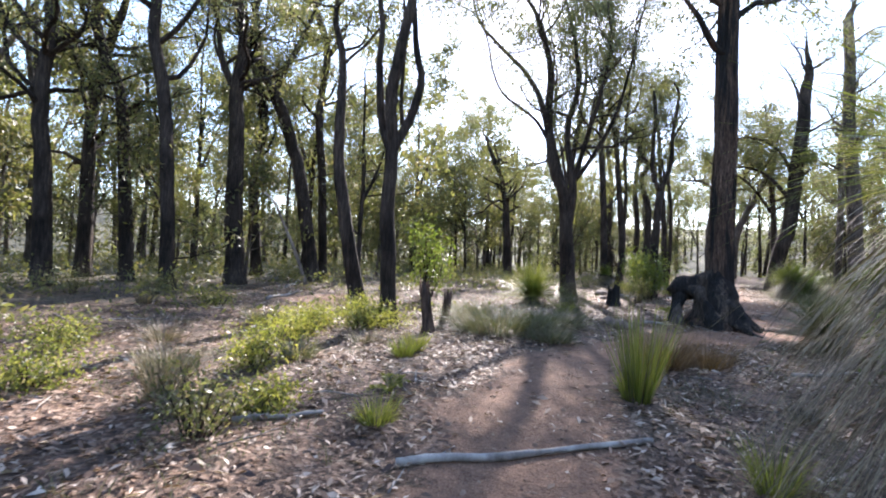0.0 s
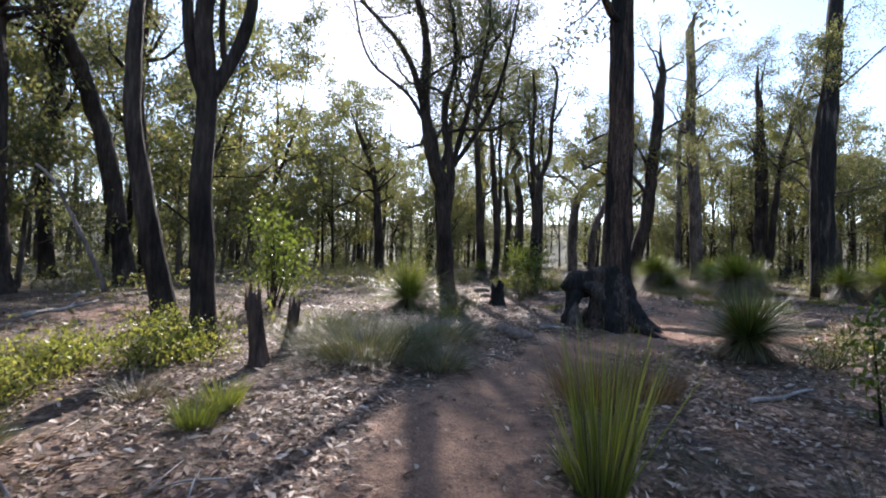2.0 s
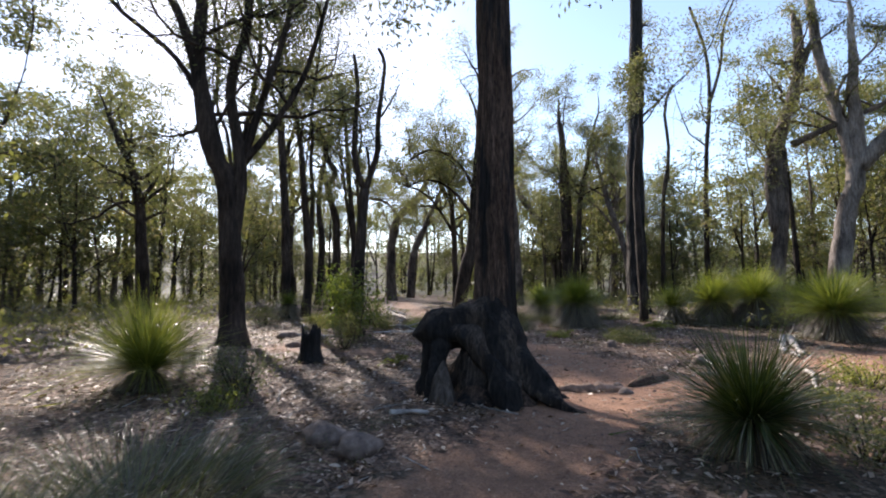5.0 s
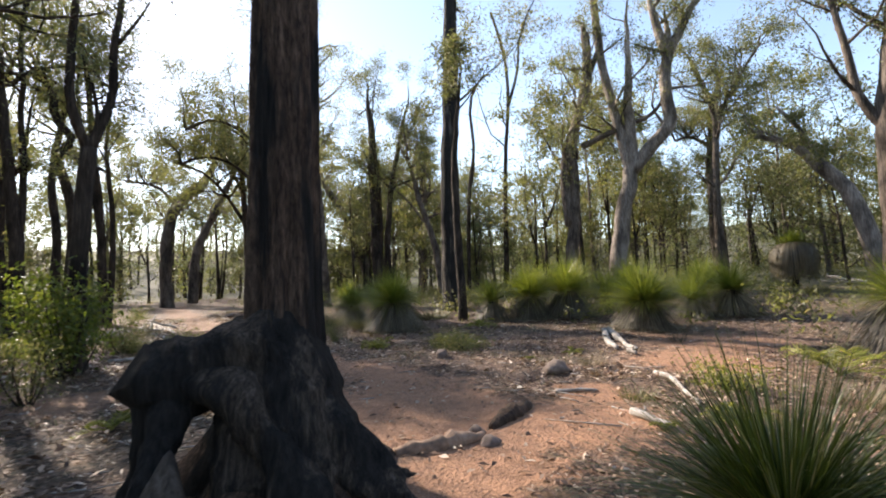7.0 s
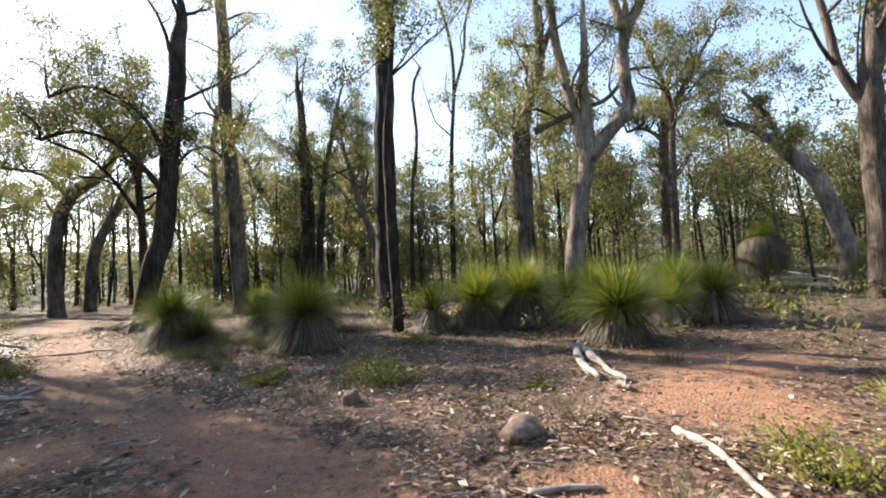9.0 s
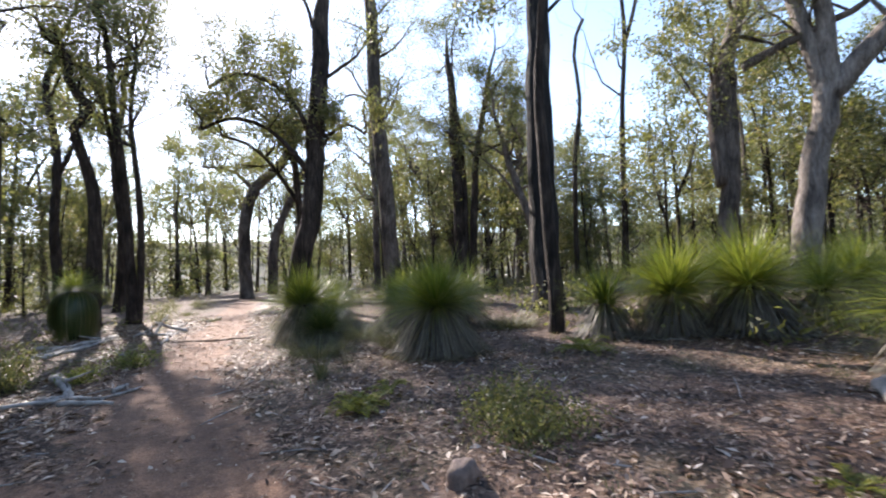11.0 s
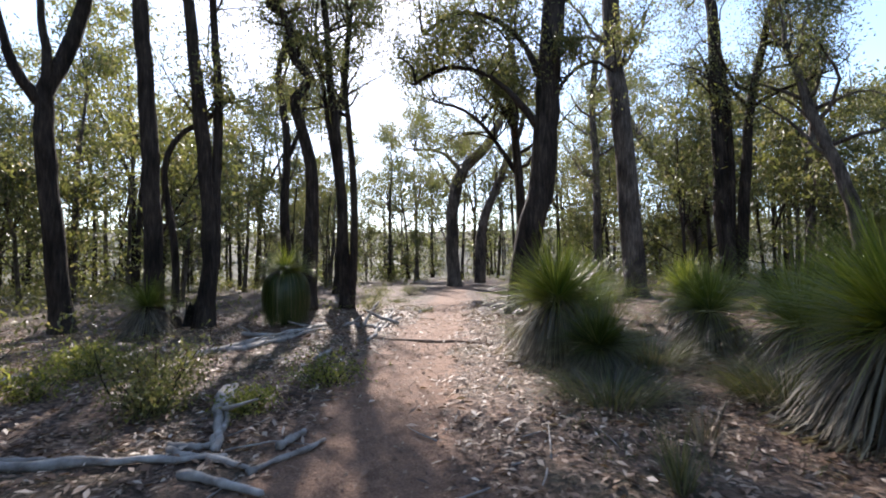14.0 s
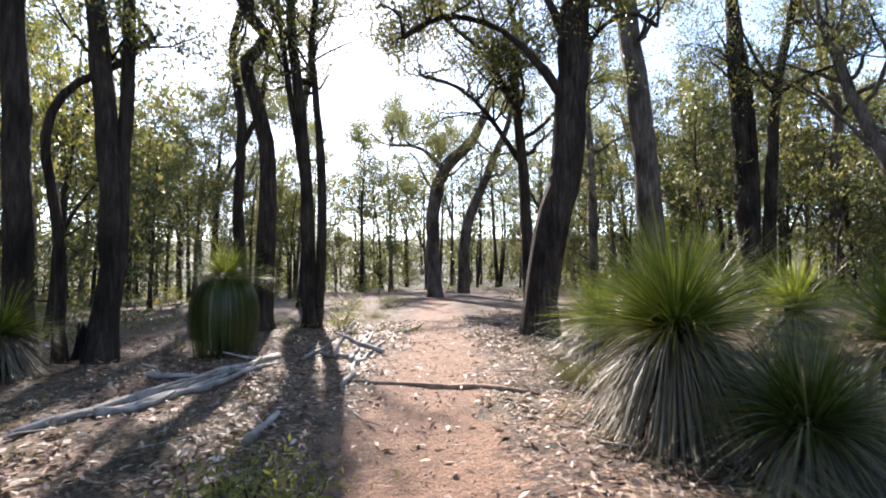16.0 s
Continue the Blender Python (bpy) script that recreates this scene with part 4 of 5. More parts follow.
    for k in range(7):
        a = k * 0.9
        p = foot + np.array([0.14 * math.cos(a), 0.14 * math.sin(a), 0.0])
        hh = rng.uniform(0.18, 0.42)
        stub.tube([p, p + [0.01, 0.02, hh * 0.6], p + [rng.normal() * 0.05, rng.normal() * 0.05, hh]], [0.05, 0.035, 0.004], 5, 0.2)
    part("splintered_stub", *stub.out(), BARK["grey"], t, "grey weathered splintered wood", smooth=True)
    wood, leaf = Soup(), Soup()
    line = np.array([(0.05 * math.sin(h * 0.5) + 0.012 * h, 0, h) for h in np.linspace(6, 13.5, 14)])
    crown(wood, leaf, line, np.full(14, 0.16), 7.5, 28, 1.1, 0.15)
    for d, z in (((-1, -0.2, 0.5), 6.6), ((0.9, 0.3, 0.7), 7.4), ((-0.8, 0.6, 0.3), 7.8)):
        limb(wood, leaf, np.array([0.1, 0, z]), np.array(d), 3.2, 0.1, 1.0, 0.15)
    part("limb", *wood.out(), BARK["burnt"], t, smooth=True)
    part("crown", *leaf.out(), LEAF, t)


big_tree(6.72, 11.8)


# ---- grass trees and undergrowth ----
def grass_tree(x, y, stem_h, reach, blades, skirt, label, up=0.9, material=None, low=0.4, skirt_material=None, ball=0.0, drop=0.0, skirt_width=1.7):
    """A grass tree; ball is the radius of a rounded hanging skirt, drop its height."""
    t = thing("grass_tree", x, y, gz(x, y), label, "grass tree")
    if stem_h > 0.15:
        w = Soup()
        w.tube([(0, 0, -0.1), (0.02, 0, stem_h * 0.5), (0, 0, stem_h)], [0.13, 0.11, 0.12], 12, 0.08)
        part("stem", *w.out(), BARK["char"], t, "black charred stem", smooth=True)
    for name, n, m, dr, upk, ln in (("green_crown", int(blades * 1.6), material or BLADE, 0.5, up, reach), ("dry_skirt", int(skirt * 1.6), skirt_material or DRY, 1.1, 0.0, reach * 0.95)):
        if not n:
            continue
        s = Soup()
        a = rng.uniform(0, 2 * np.pi, n)
        out = np.stack([np.cos(a), np.sin(a), np.zeros(n)], 1)
        if upk == 0 and ball:
            side = np.stack([-np.sin(a), np.cos(a), np.zeros(n)], 1) * (0.006 + 0.002 * ball)
            wide, deep = ball * rng.uniform(0.5, 1.0, n) ** 0.6, drop * rng.uniform(0.7, 1.0, n)
            rows = []
            for f in np.linspace(0, 1, 7):
                c = out * (wide * math.sin(math.pi * (0.1 + 0.56 * f)) ** 0.8)[:, None]
                c[:, 2] = stem_h + 0.12 * math.sin(math.pi * f) - deep * f ** 1.25
                rows += [c - side * (1 - 0.8 * f), c + side * (1 - 0.8 * f)]
            q = np.concatenate([np.arange(n)[:, None] * 14 + np.array([2 * k, 2 * k + 1, 2 * k + 3, 2 * k + 2]) for k in range(6)])
            s.add(np.stack(rows, 1).reshape(-1, 3), q)
        else:
            base = out * 0.07 * rng.random(n)[:, None] + np.array([0, 0, stem_h])
            if upk == 0:
                base[:, 2] = stem_h * (low + (1 - low) * rng.random(n) ** 0.6)
            u = np.zeros((n, 3))
            u[:, 2] = np.tan(np.radians(rng.uniform(6, 82, n))) * upk / 0.9 if upk > 0 else np.abs(rng.normal(size=n)) * 0.6 - 0.5
            fall = dr * (rng.uniform(0.1, 1.0, n) if upk > 0 else rng.uniform(0.5, 1.2, n))
            length = ln * rng.uniform(0.65, 1.1, n)
            if upk == 0:
                length = np.minimum(length, base[:, 2] + 0.25)
            s.blades(base, out, u, length, np.full(n, (0.0045 + 0.0022 * reach) * (1.0 if upk > 0 else skirt_width)), fall, 5)
        v, q = s.out()
        v[:, 2] = np.maximum(v[:, 2], -0.02 + 0.03 * rng.random(len(v)))
        part(name, v, q, m, t, "dry grey-brown hanging blades" if upk == 0 else "")
    return t


def tussock(x, y, reach, n, label, material, name="grass_tussock", up=1.0, spread=0.15, droop=0.4, width=0.003, dry=0.3):
    t = thing(name, x, y, gz(x, y), label, "grass")
    for nm, k, m in (("green_foliage", n, material), ("dry_foliage", int(n * dry), DRY)):
        if not k:
            continue
        s = Soup()
        a = rng.uniform(0, 2 * np.pi, k)
        out = np.stack([np.cos(a), np.sin(a), np.zeros(k)], 1)
        base = out * (spread * np.sqrt(rng.random(k)))[:, None]
        u = np.zeros((k, 3))
        u[:, 2] = up * rng.uniform(0.4, 2.2, k)
        s.blades(base, out, u, reach * rng.uniform(0.5, 1.1, k), np.full(k, width), droop * rng.uniform(0.4, 1.3, k), 4)
        v, q = s.out()
        v[:, 2] = np.maximum(v[:, 2], -0.02)
        tagged(part(nm, v, q, m, t), kind="stuff")
    return t


def shrub(x, y, h, w, n, label, material, name="shrub", size=0.05, stems=9):
    t = thing(name, x, y, gz(x, y), label, "shrub")
    wood, leaf = Soup(), Soup()
    for k in range(stems):
        a = rng.uniform(0, 2 * np.pi)
        rr = w * math.sqrt(rng.random())
        p0 = np.array([0.25 * rr * math.cos(a), 0.25 * rr * math.sin(a), -0.03])
        p2 = np.array([rr * math.cos(a), rr * math.sin(a), h * rng.uniform(0.55, 1.0)])
        line = smooth_path([p0, (p0 + p2) / 2 + rng.normal(size=3) * 0.1 * w, p2], 6)
        if name == "sapling":
            wood = Soup()
        wood.tube(line, np.linspace(0.008 + 0.006 * h, 0.003, 6), 4)
        if name == "sapling":
            part("stem", *wood.out(), BARK["dark"], t)
        for c in line[2:]:
            foliage(leaf, c, n, 0.09 + 0.12 * w, size)
    if name != "sapling":
        part("stem", *wood.out(), BARK["dark"], t)
    v, q = leaf.out()
    v[:, 2] = np.maximum(v[:, 2], 0.01)
    tagged(part("foliage", v, q, material, t), kind="stuff")
    return t


def cycad(x, y, reach, fronds, label):
    t = thing("cycad", x, y, gz(x, y), label, "cycad")
    for k in range(fronds):
        s = Soup()
        a = 2 * math.pi * k / fronds + rng.uniform(-0.2, 0.2)
        up = rng.uniform(0.5, 1.5)
        d = unit(np.array([math.cos(a), math.sin(a), up]))
        L = reach * rng.uniform(0.8, 1.1)
        mid = [d * L * f - np.array([0, 0, 0.55 * L * f * f]) for f in np.linspace(0, 1, 9)]
        s.tube(mid, np.linspace(0.007, 0.002, 9), 4)
        v, q = s.out()
        v[:, 2] = np.maximum(v[:, 2], 0.0)
        frond = part("frond", v, q, LEAF_LEMON, t)
        s = Soup()
        line = smooth_path(mid, 30)[6:]
        side = unit(np.cross(d, [0, 0, 1.0]))
        for sg in (-1, 1):
            ax = side[None] * sg + d[None] * 0.5 + rng.normal(size=(len(line), 3)) * 0.08
            ax /= np.linalg.norm(ax, axis=1)[:, None]
            s.leaves(line, ax, L * 0.22 * np.sin(np.linspace(0.5, 2.9, len(line))), 0.008)
        v, q = s.out()
        v[:, 2] = np.maximum(v[:, 2], 0.0)
        tagged(part("leaflet_fringe", v, q, LEAF_LEMON, frond), kind="stuff")
    return t


def stick(x0, y0, x1, y1, r, label, material=None, name="fallen_branch", lift=0.0, forks=0, bend=0.06):
    cx, cy = (x0 + x1) / 2, (y0 + y1) / 2
    L = math.hypot(x1 - x0, y1 - y0)
    s = Soup()
    n = 12
    pts = []
    off = np.cumsum(rng.normal(size=(n, 2)) * bend * L / 6, 0)
    off -= np.linspace(0, 1, n)[:, None] * off[-1]
    for i, f in enumerate(np.linspace(0, 1, n)):
        px, py = x0 + (x1 - x0) * f + off[i, 0], y0 + (y1 - y0) * f + off[i, 1]
        pts.append((px - cx, py - cy, gz(px, py) + r * (0.1 if "root" in name else 0.75) + lift * f))
    z = gz(cx, cy)
    pts = np.array(pts) - [0, 0, z]
    thick = np.linspace(r, r * 0.55, n) * (1 + 0.12 * rng.normal(size=n))
    if "root" in name:
        thick = r * (0.25 + 0.85 * np.sin(np.linspace(0.15, 3.0, n)) ** 0.7) * (1 + 0.18 * rng.normal(size=n))
    s.tube(pts, thick, 9, 0.07)
    t = thing(name, cx, cy, z, label, "branch" if r < 0.07 else "log")
    part("wood", *s.out(), material or DEADWOOD, t, smooth=True)
    for k in range(forks):
        i = rng.integers(3, n - 1)
        f = Soup()
        e = pts[i] + np.array([rng.normal() * 0.3 * L, rng.normal() * 0.3 * L, 0.1 + rng.random() * 0.2]) * 0.6
        f.tube(smooth_path([pts[i], (pts[i] + e) / 2 + rng.normal(size=3) * 0.04, e], 6), np.linspace(r * 0.5, r * 0.15, 6), 6)
        part("side_twig", *f.out(), material or DEADWOOD, t, smooth=True)
    return t


def stump(x, y, h, r, label, material, lean=(0, 0)):
    t = thing("stump", x, y, gz(x, y), label, "stump")
    v, sides = [], 18
    for h0 in (-0.1, 0.0, 0.12, 0.3, 0.55, 0.8, 1.0):
        for j in range(sides):
            a = 2 * math.pi * j / sides
            rr = r * (1 + 0.5 * math.exp(-max(h0, 0) * 7) - 0.1 * h0 + 0.07 * math.sin(5 * a + 1) + 0.05 * math.sin(9 * a))
            top = h * h0 * (1 if h0 < 1 else 1 + 0.18 * math.sin(3 * a) + 0.12 * math.sin(7 * a + 2))
            v.append((rr * math.cos(a) + lean[0] * h0, rr * math.sin(a) + lean[1] * h0, top))
    m = 7
    q = [(i * sides + j, i * sides + (j + 1) % sides, (i + 1) * sides + (j + 1) % sides, (i + 1) * sides + j) for i in range(m - 1) for j in range(sides)]
    k = len(v)
    v += [(lean[0] + 0.55 * r * math.cos(2 * math.pi * j / sides), lean[1] + 0.55 * r * math.sin(2 * math.pi * j / sides), h * 0.86) for j in range(sides)]
    q += [((m - 1) * sides + j, (m - 1) * sides + (j + 1) % sides, k + (j + 1) % sides, k + j) for j in range(sides)]
    q += [(k + j, k + j + 1, k + sides - 2 - j, k + sides - 1 - j) for j in range(sides // 2 - 1)]
    part("stump_wood", v, q, material, t, smooth=True)
    return t


def rock(x, y, sx, sy, sz, label, rz=0):
    bm = bmesh.new()
    bmesh.ops.create_icosphere(bm, subdivisions=3, radius=1.0)
    o = Vector((x, y, 3))
    for w in bm.verts:
        k = 1 + 0.35 * noise.noise(w.co * 1.3 + o) + 0.12 * noise.noise(w.co * 4 + o)
        w.co = Vector((w.co.x * sx * k, w.co.y * sy * k, w.co.z * sz * k))
    me = bpy.data.meshes.new("rock")
    bm.to_mesh(me)
    bm.free()
    me.materials.append(ROCK)
    me.polygons.foreach_set("use_smooth", [True] * len(me.polygons))
    ob = new("rock", me)
    ob.matrix_basis = pose(x, y, gz(x, y) + sz * 0.21, 0, 0, rz)
    return tagged(ob, label, "rock")


GT = "green grass tree with grey-brown skirt among leaf litter"
grass_tree(2.3, 1.9, 1.95, 1.1, 160, 900, "tall grass tree with long drooping dry blades", 0.5, skirt_width=0.7)
# crown in the lightened blade colour, which stands in for sun on it
grass_tree(2.8, 14.9, 0.25, 1.45, 1000, 250, "green grass tree with spiky crown, sunlight put into its colour", 1.0, SEDGE_SUNLIT)
grass_tree(6.8, 8.5, 0.3, 1.12, 1000, 400, "dense dark-green grass tree tussock beside the trail", 0.8, BLADE_DARK)
grass_tree(15.5, 21.4, 0.85, 1.25, 1000, 700, GT)
grass_tree(15.9, 17.4, 0.8, 1.35, 1100, 900, "large green grass tree with thick dry skirt")
grass_tree(19.2, 14.3, 0.75, 1.5, 1000, 700, GT)
grass_tree(19.5, 13.1, 0.8, 1.5, 1000, 700, GT)
grass_tree(17.6, 10.6, 0.7, 1.5, 1300, 800, "broad bright-green grass tree crown", 0.65)
grass_tree(27.5, 3.4, 0.6, 1.2, 500, 300, GT)
grass_tree(28.0, 6.3, 2.0, 1.05, 500, 1300, "grass tree with round grey skirt on a black stem", 0.6, ball=0.9, drop=1.6)
grass_tree(12.25, 28.2, 1.4, 0.95, 650, 1500, "grass tree with round dark skirt and green top", 0.5, skirt_material=BLADE_DARK, ball=0.62, drop=1.45)
# darker blade colour here stands in for the shade this plant grows in
grass_tree(15.3, 20.3, 0.35, 0.9, 700, 500, "low grass tree beside the trail, blades darkened for shade", 0.9, BLADE_DARK)
grass_tree(18.0, 23.6, 0.6, 1.1, 700, 400, GT)
grass_tree(17.8, 20.6, 0.6, 1.2, 700, 400, GT)
grass_tree(21.5, 15.2, 0.6, 1.2, 700, 400, GT)
grass_tree(22.5, 11.8, 0.7, 1.3, 700, 400, GT)
grass_tree(20.5, 8.6, 0.7, 1.3, 700, 400, GT)
grass_tree(24.5, 9.5, 0.7, 1.3, 700, 400, GT)
grass_tree(15.3, 6.0, 0.9, 1.2, 600, 900, "grass tree with long pale hanging skirt")
grass_tree(20.8, 12.2, 0.66, 1.20, 450, 300, GT)
grass_tree(21.6, 13.9, 0.62, 1.25, 450, 300, GT)
grass_tree(18.6, 15.4, 0.62, 1.20, 450, 300, GT)
grass_tree(23.4, 14.2, 0.68, 1.40, 450, 300, GT)
grass_tree(19.8, 9.6, 0.56, 1.10, 450, 300, GT)
grass_tree(22.6, 9.4, 0.72, 1.40, 450, 300, GT)
grass_tree(26, 12, 0.70, 1.10, 450, 300, GT)
grass_tree(17.2, 24.0, 0.54, 1.10, 450, 300, GT)
grass_tree(18.8, 19.2, 0.76, 1.10, 450, 300, GT)
grass_tree(17.3, 19.0, 0.61, 1.40, 450, 300, GT)
grass_tree(16.8, 22.3, 0.56, 1.45, 450, 300, GT)
grass_tree(19.6, 22.5, 0.72, 1.15, 450, 300, GT)
grass_tree(9.3, 27.6, 0.6, 0.9, 400, 300, GT)
tussock(2.2, 5.3, 1.15, 170, "upright pale-green sedge tuft beside the trail", SEDGE_SUNLIT, "sedge_tuft", 4.4, 0.13, 0.1, 0.008, 0.3)
tussock(26.9, 6.0, 0.85, 700, "wide rush clump at a grass tree's foot", RUSH, "rush_clump", 0.9, 0.5, 0.5, 0.004, 0.5)
tussock(1.2, 9.7, 1.0, 1800, "wide dark-green rush clump", RUSH, "rush_clump", 0.9, 0.95, 0.5, 0.004, 0.4)
tussock(2.3, 10.6, 0.9, 1200, "wide dark-green rush clump", RUSH, "rush_clump", 0.9, 0.8, 0.5, 0.004, 0.4)
shrub(-0.5, 14.9, 2.6, 1.0, 26, "leafy young sapling with fresh green leaves", LEAF_FRESH, "sapling", 0.12, 12)
shrub(8.1, 18.8, 1.9, 1.0, 34, "leafy green shrub at a dead tree's foot", LEAF_FRESH, "shrub", 0.11, 20)
shrub(5.6, 5.9, 1.8, 0.45, 40, "thin young sapling with sparse yellow-green leaves", LEAF_FRESH, "sapling", 0.09, 5)
stump(-0.2, 8.95, 0.85, 0.1, "weathered brown broken stump leaning on litter", BARK["red"], (-0.12, 0.05))
stump(0.1, 10.2, 0.6, 0.09, "small brown broken stump", BARK["red"], (0.05, 0))
stump(10.0, 29.1, 0.55, 0.13, "broken black burnt stump among litter", BARK["char"], (0.06, 0))
stump(10.3, 29.9, 0.6, 0.16, "broken black burnt stump among litter", BARK["char"], (-0.03, 0.04))
stump(30.9, 27.8, 0.8, 0.38, "thick charred stump beside a cluster of stems", BARK["char"])
stick(13.9, 26.9, 14.5, 27.6, 0.04, "grey broken branch leaning up from a debris pile", DEADWOOD, lift=0.5, forks=1)
stick(14.7, 26.6, 14.1, 27.4, 0.05, "grey broken branch in a debris pile by the trail", DEADWOOD, lift=0.3, forks=1)
stick(13.6, 27.3, 14.4, 26.5, 0.045, "grey broken branch in a debris pile by the trail", DEADWOOD, forks=2)
stick(13.3, 26.6, 14.0, 27.2, 0.03, "grey thin broken branch in a debris pile", DEADWOOD, lift=0.25)
stump(5.67, 15.9, 0.6, 0.2, "short black charred stump", BARK["char"])
stick(-0.27, 3.49, 1.78, 4.0, 0.035, "pale fallen branch lying across the trail", DEADWOOD)
stick(12.96, 27.0, 10.35, 24.0, 0.07, "long pale fallen branch on leaf litter", DEADWOOD, forks=2)
stick(10.93, 21.65, 10.82, 19.6, 0.06, "pale weathered fallen branch", DEADWOOD, forks=1)
stick(16.5, 11.3, 14.2, 10.3, 0.075, "bleached pale fallen log on litter", DEADWOOD)
stick(13.7, 24.8, 15.3, 23.1, 0.05, "worn root crossing the trail", ROOTWOOD, "tree_root")
rock(11.6, 11.1, 0.3, 0.19, 0.13, "rough brown rock on leaf litter")


shrub(-3.99, 4.73, 0.40, 0.5, 26, "low lemon-green heath shrub on leaf litter", LEAF_LEMON, "heath_shrub", 0.05, 14)
shrub(-5.17, 6.58, 0.40, 0.45, 22, "low lemon-green heath shrub on leaf litter", LEAF_LEMON, "heath_shrub", 0.05, 14)
shrub(-2.21, 5.96, 0.32, 0.3, 22, "low lemon-green heath shrub on leaf litter", LEAF_LEMON, "heath_shrub", 0.05, 14)
shrub(-5.41, 11.78, 0.40, 0.5, 20, "low lemon-green heath shrub on leaf litter", LEAF_LEMON, "heath_shrub", 0.05, 14)
shrub(-2.35, 7.87, 0.36, 0.45, 22, "low lemon-green heath shrub on leaf litter", LEAF_LEMON, "heath_shrub", 0.05, 14)
shrub(-0.96, 9.42, 0.32, 0.45, 20, "low lemon-green heath shrub on leaf litter", LEAF_LEMON, "heath_shrub", 0.05, 14)
shrub(-1.58, 4.44, 0.28, 0.25, 20, "low lemon-green heath shrub on leaf litter", LEAF_LEMON, "heath_shrub", 0.05, 14)
shrub(-2.44, 7.34, 0.36, 0.6, 26, "low lemon-green heath shrub on leaf litter", LEAF_LEMON, "heath_shrub", 0.05, 14)
shrub(-2.52, 8.49, 0.44, 0.5, 26, "low lemon-green heath shrub on leaf litter", LEAF_LEMON, "heath_shrub", 0.05, 14)
shrub(-2.30, 9.10, 0.36, 0.35, 22, "low lemon-green heath shrub on leaf litter", LEAF_LEMON, "heath_shrub", 0.05, 14)
shrub(-1.51, 9.05, 0.40, 0.4, 24, "low lemon-green heath shrub on leaf litter", LEAF_LEMON, "heath_shrub", 0.05, 14)
shrub(-1.34, 10.33, 0.36, 0.4, 22, "low lemon-green heath shrub on leaf litter", LEAF_LEMON, "heath_shrub", 0.05, 14)
shrub(-1.26, 9.74, 0.44, 0.5, 24, "low lemon-green heath shrub on leaf litter", LEAF_LEMON, "heath_shrub", 0.05, 14)
shrub(-2.06, 11.40, 0.40, 0.5, 24, "low lemon-green heath shrub on leaf litter", LEAF_LEMON, "heath_shrub", 0.05, 14)
shrub(3.31, 12.97, 0.24, 0.25, 17, "low lemon-green heath shrub on leaf litter", LEAF_LEMON, "heath_shrub", 0.05, 14)
shrub(11.29, 8.70, 0.40, 0.4, 22, "low lemon-green heath shrub on leaf litter", LEAF_LEMON, "heath_shrub", 0.05, 14)
shrub(9.16, 23.37, 0.36, 0.5, 22, "low lemon-green heath shrub on leaf litter", LEAF_LEMON, "heath_shrub", 0.05, 14)
shrub(8.87, 22.20, 0.32, 0.4, 22, "low lemon-green heath shrub on leaf litter", LEAF_LEMON, "heath_shrub", 0.05, 14)
shrub(9.28, 23.53, 0.32, 0.45, 22, "low lemon-green heath shrub on leaf litter", LEAF_LEMON, "heath_shrub", 0.05, 14)
shrub(11.09, 20.54, 0.20, 0.2, 17, "low lemon-green heath shrub on leaf litter", LEAF_LEMON, "heath_shrub", 0.05, 14)
shrub(12.07, 21.47, 0.32, 0.4, 20, "low lemon-green heath shrub on leaf litter", LEAF_LEMON, "heath_shrub", 0.05, 14)
shrub(9.07, 23.89, 0.32, 0.4, 20, "low lemon-green heath shrub on leaf litter", LEAF_LEMON, "heath_shrub", 0.05, 14)
shrub(10.19, 21.83, 0.55, 0.45, 34, "low dark-green heath shrub on leaf litter", LEAF, "heath_shrub", 0.05, 11)
shrub(10.16, 20.87, 0.3, 0.3, 26, "low dark-green heath shrub on leaf litter", LEAF, "heath_shrub", 0.05, 11)
shrub(7.44, 24.71, 0.6, 0.6, 30, "low dark-green heath shrub on leaf litter", LEAF, "heath_shrub", 0.05, 11)
shrub(8.06, 21.46, 0.5, 0.5, 30, "low dark-green heath shrub on leaf litter", LEAF, "heath_shrub", 0.05, 11)
shrub(13.54, 13.60, 0.2, 0.5, 34, "low dark-green heath shrub on leaf litter", LEAF, "heath_shrub", 0.05, 11)
shrub(13.57, 14.29, 0.2, 0.35, 30, "low dark-green heath shrub on leaf litter", LEAF, "heath_shrub", 0.05, 11)
shrub(14.01, 14.41, 0.25, 0.5, 30, "low dark-green heath shrub on leaf litter", LEAF, "heath_shrub", 0.05, 11)
shrub(13.17, 13.63, 0.25, 0.45, 28, "low dark-green heath shrub on leaf litter", LEAF, "heath_shrub", 0.05, 11)
shrub(12.66, 32.33, 0.9, 0.6, 28, "low dark-green heath shrub on leaf litter", LEAF, "heath_shrub", 0.05, 11)
shrub(7.54, 7.90, 0.6, 0.5, 28, "low dark-green heath shrub on leaf litter", LEAF, "heath_shrub", 0.05, 11)
shrub(-1.84, 3.74, 0.5, 0.3, 22, "low dark-green heath shrub on leaf litter", LEAF, "heath_shrub", 0.05, 11)
shrub(3.83, 13.80, 0.6, 0.5, 30, "low dark-green heath shrub on leaf litter", LEAF, "heath_shrub", 0.05, 11)
shrub(2.66, 20.68, 0.8, 0.7, 30, "low dark-green heath shrub on leaf litter", LEAF, "heath_shrub", 0.05, 11)
shrub(-8.14, 13.69, 0.6, 0.6, 28, "low dark-green heath shrub on leaf litter", LEAF, "heath_shrub", 0.05, 11)
shrub(-9.78, 12.90, 0.7, 0.7, 28, "low dark-green heath shrub on leaf litter", LEAF, "heath_shrub", 0.05, 11)
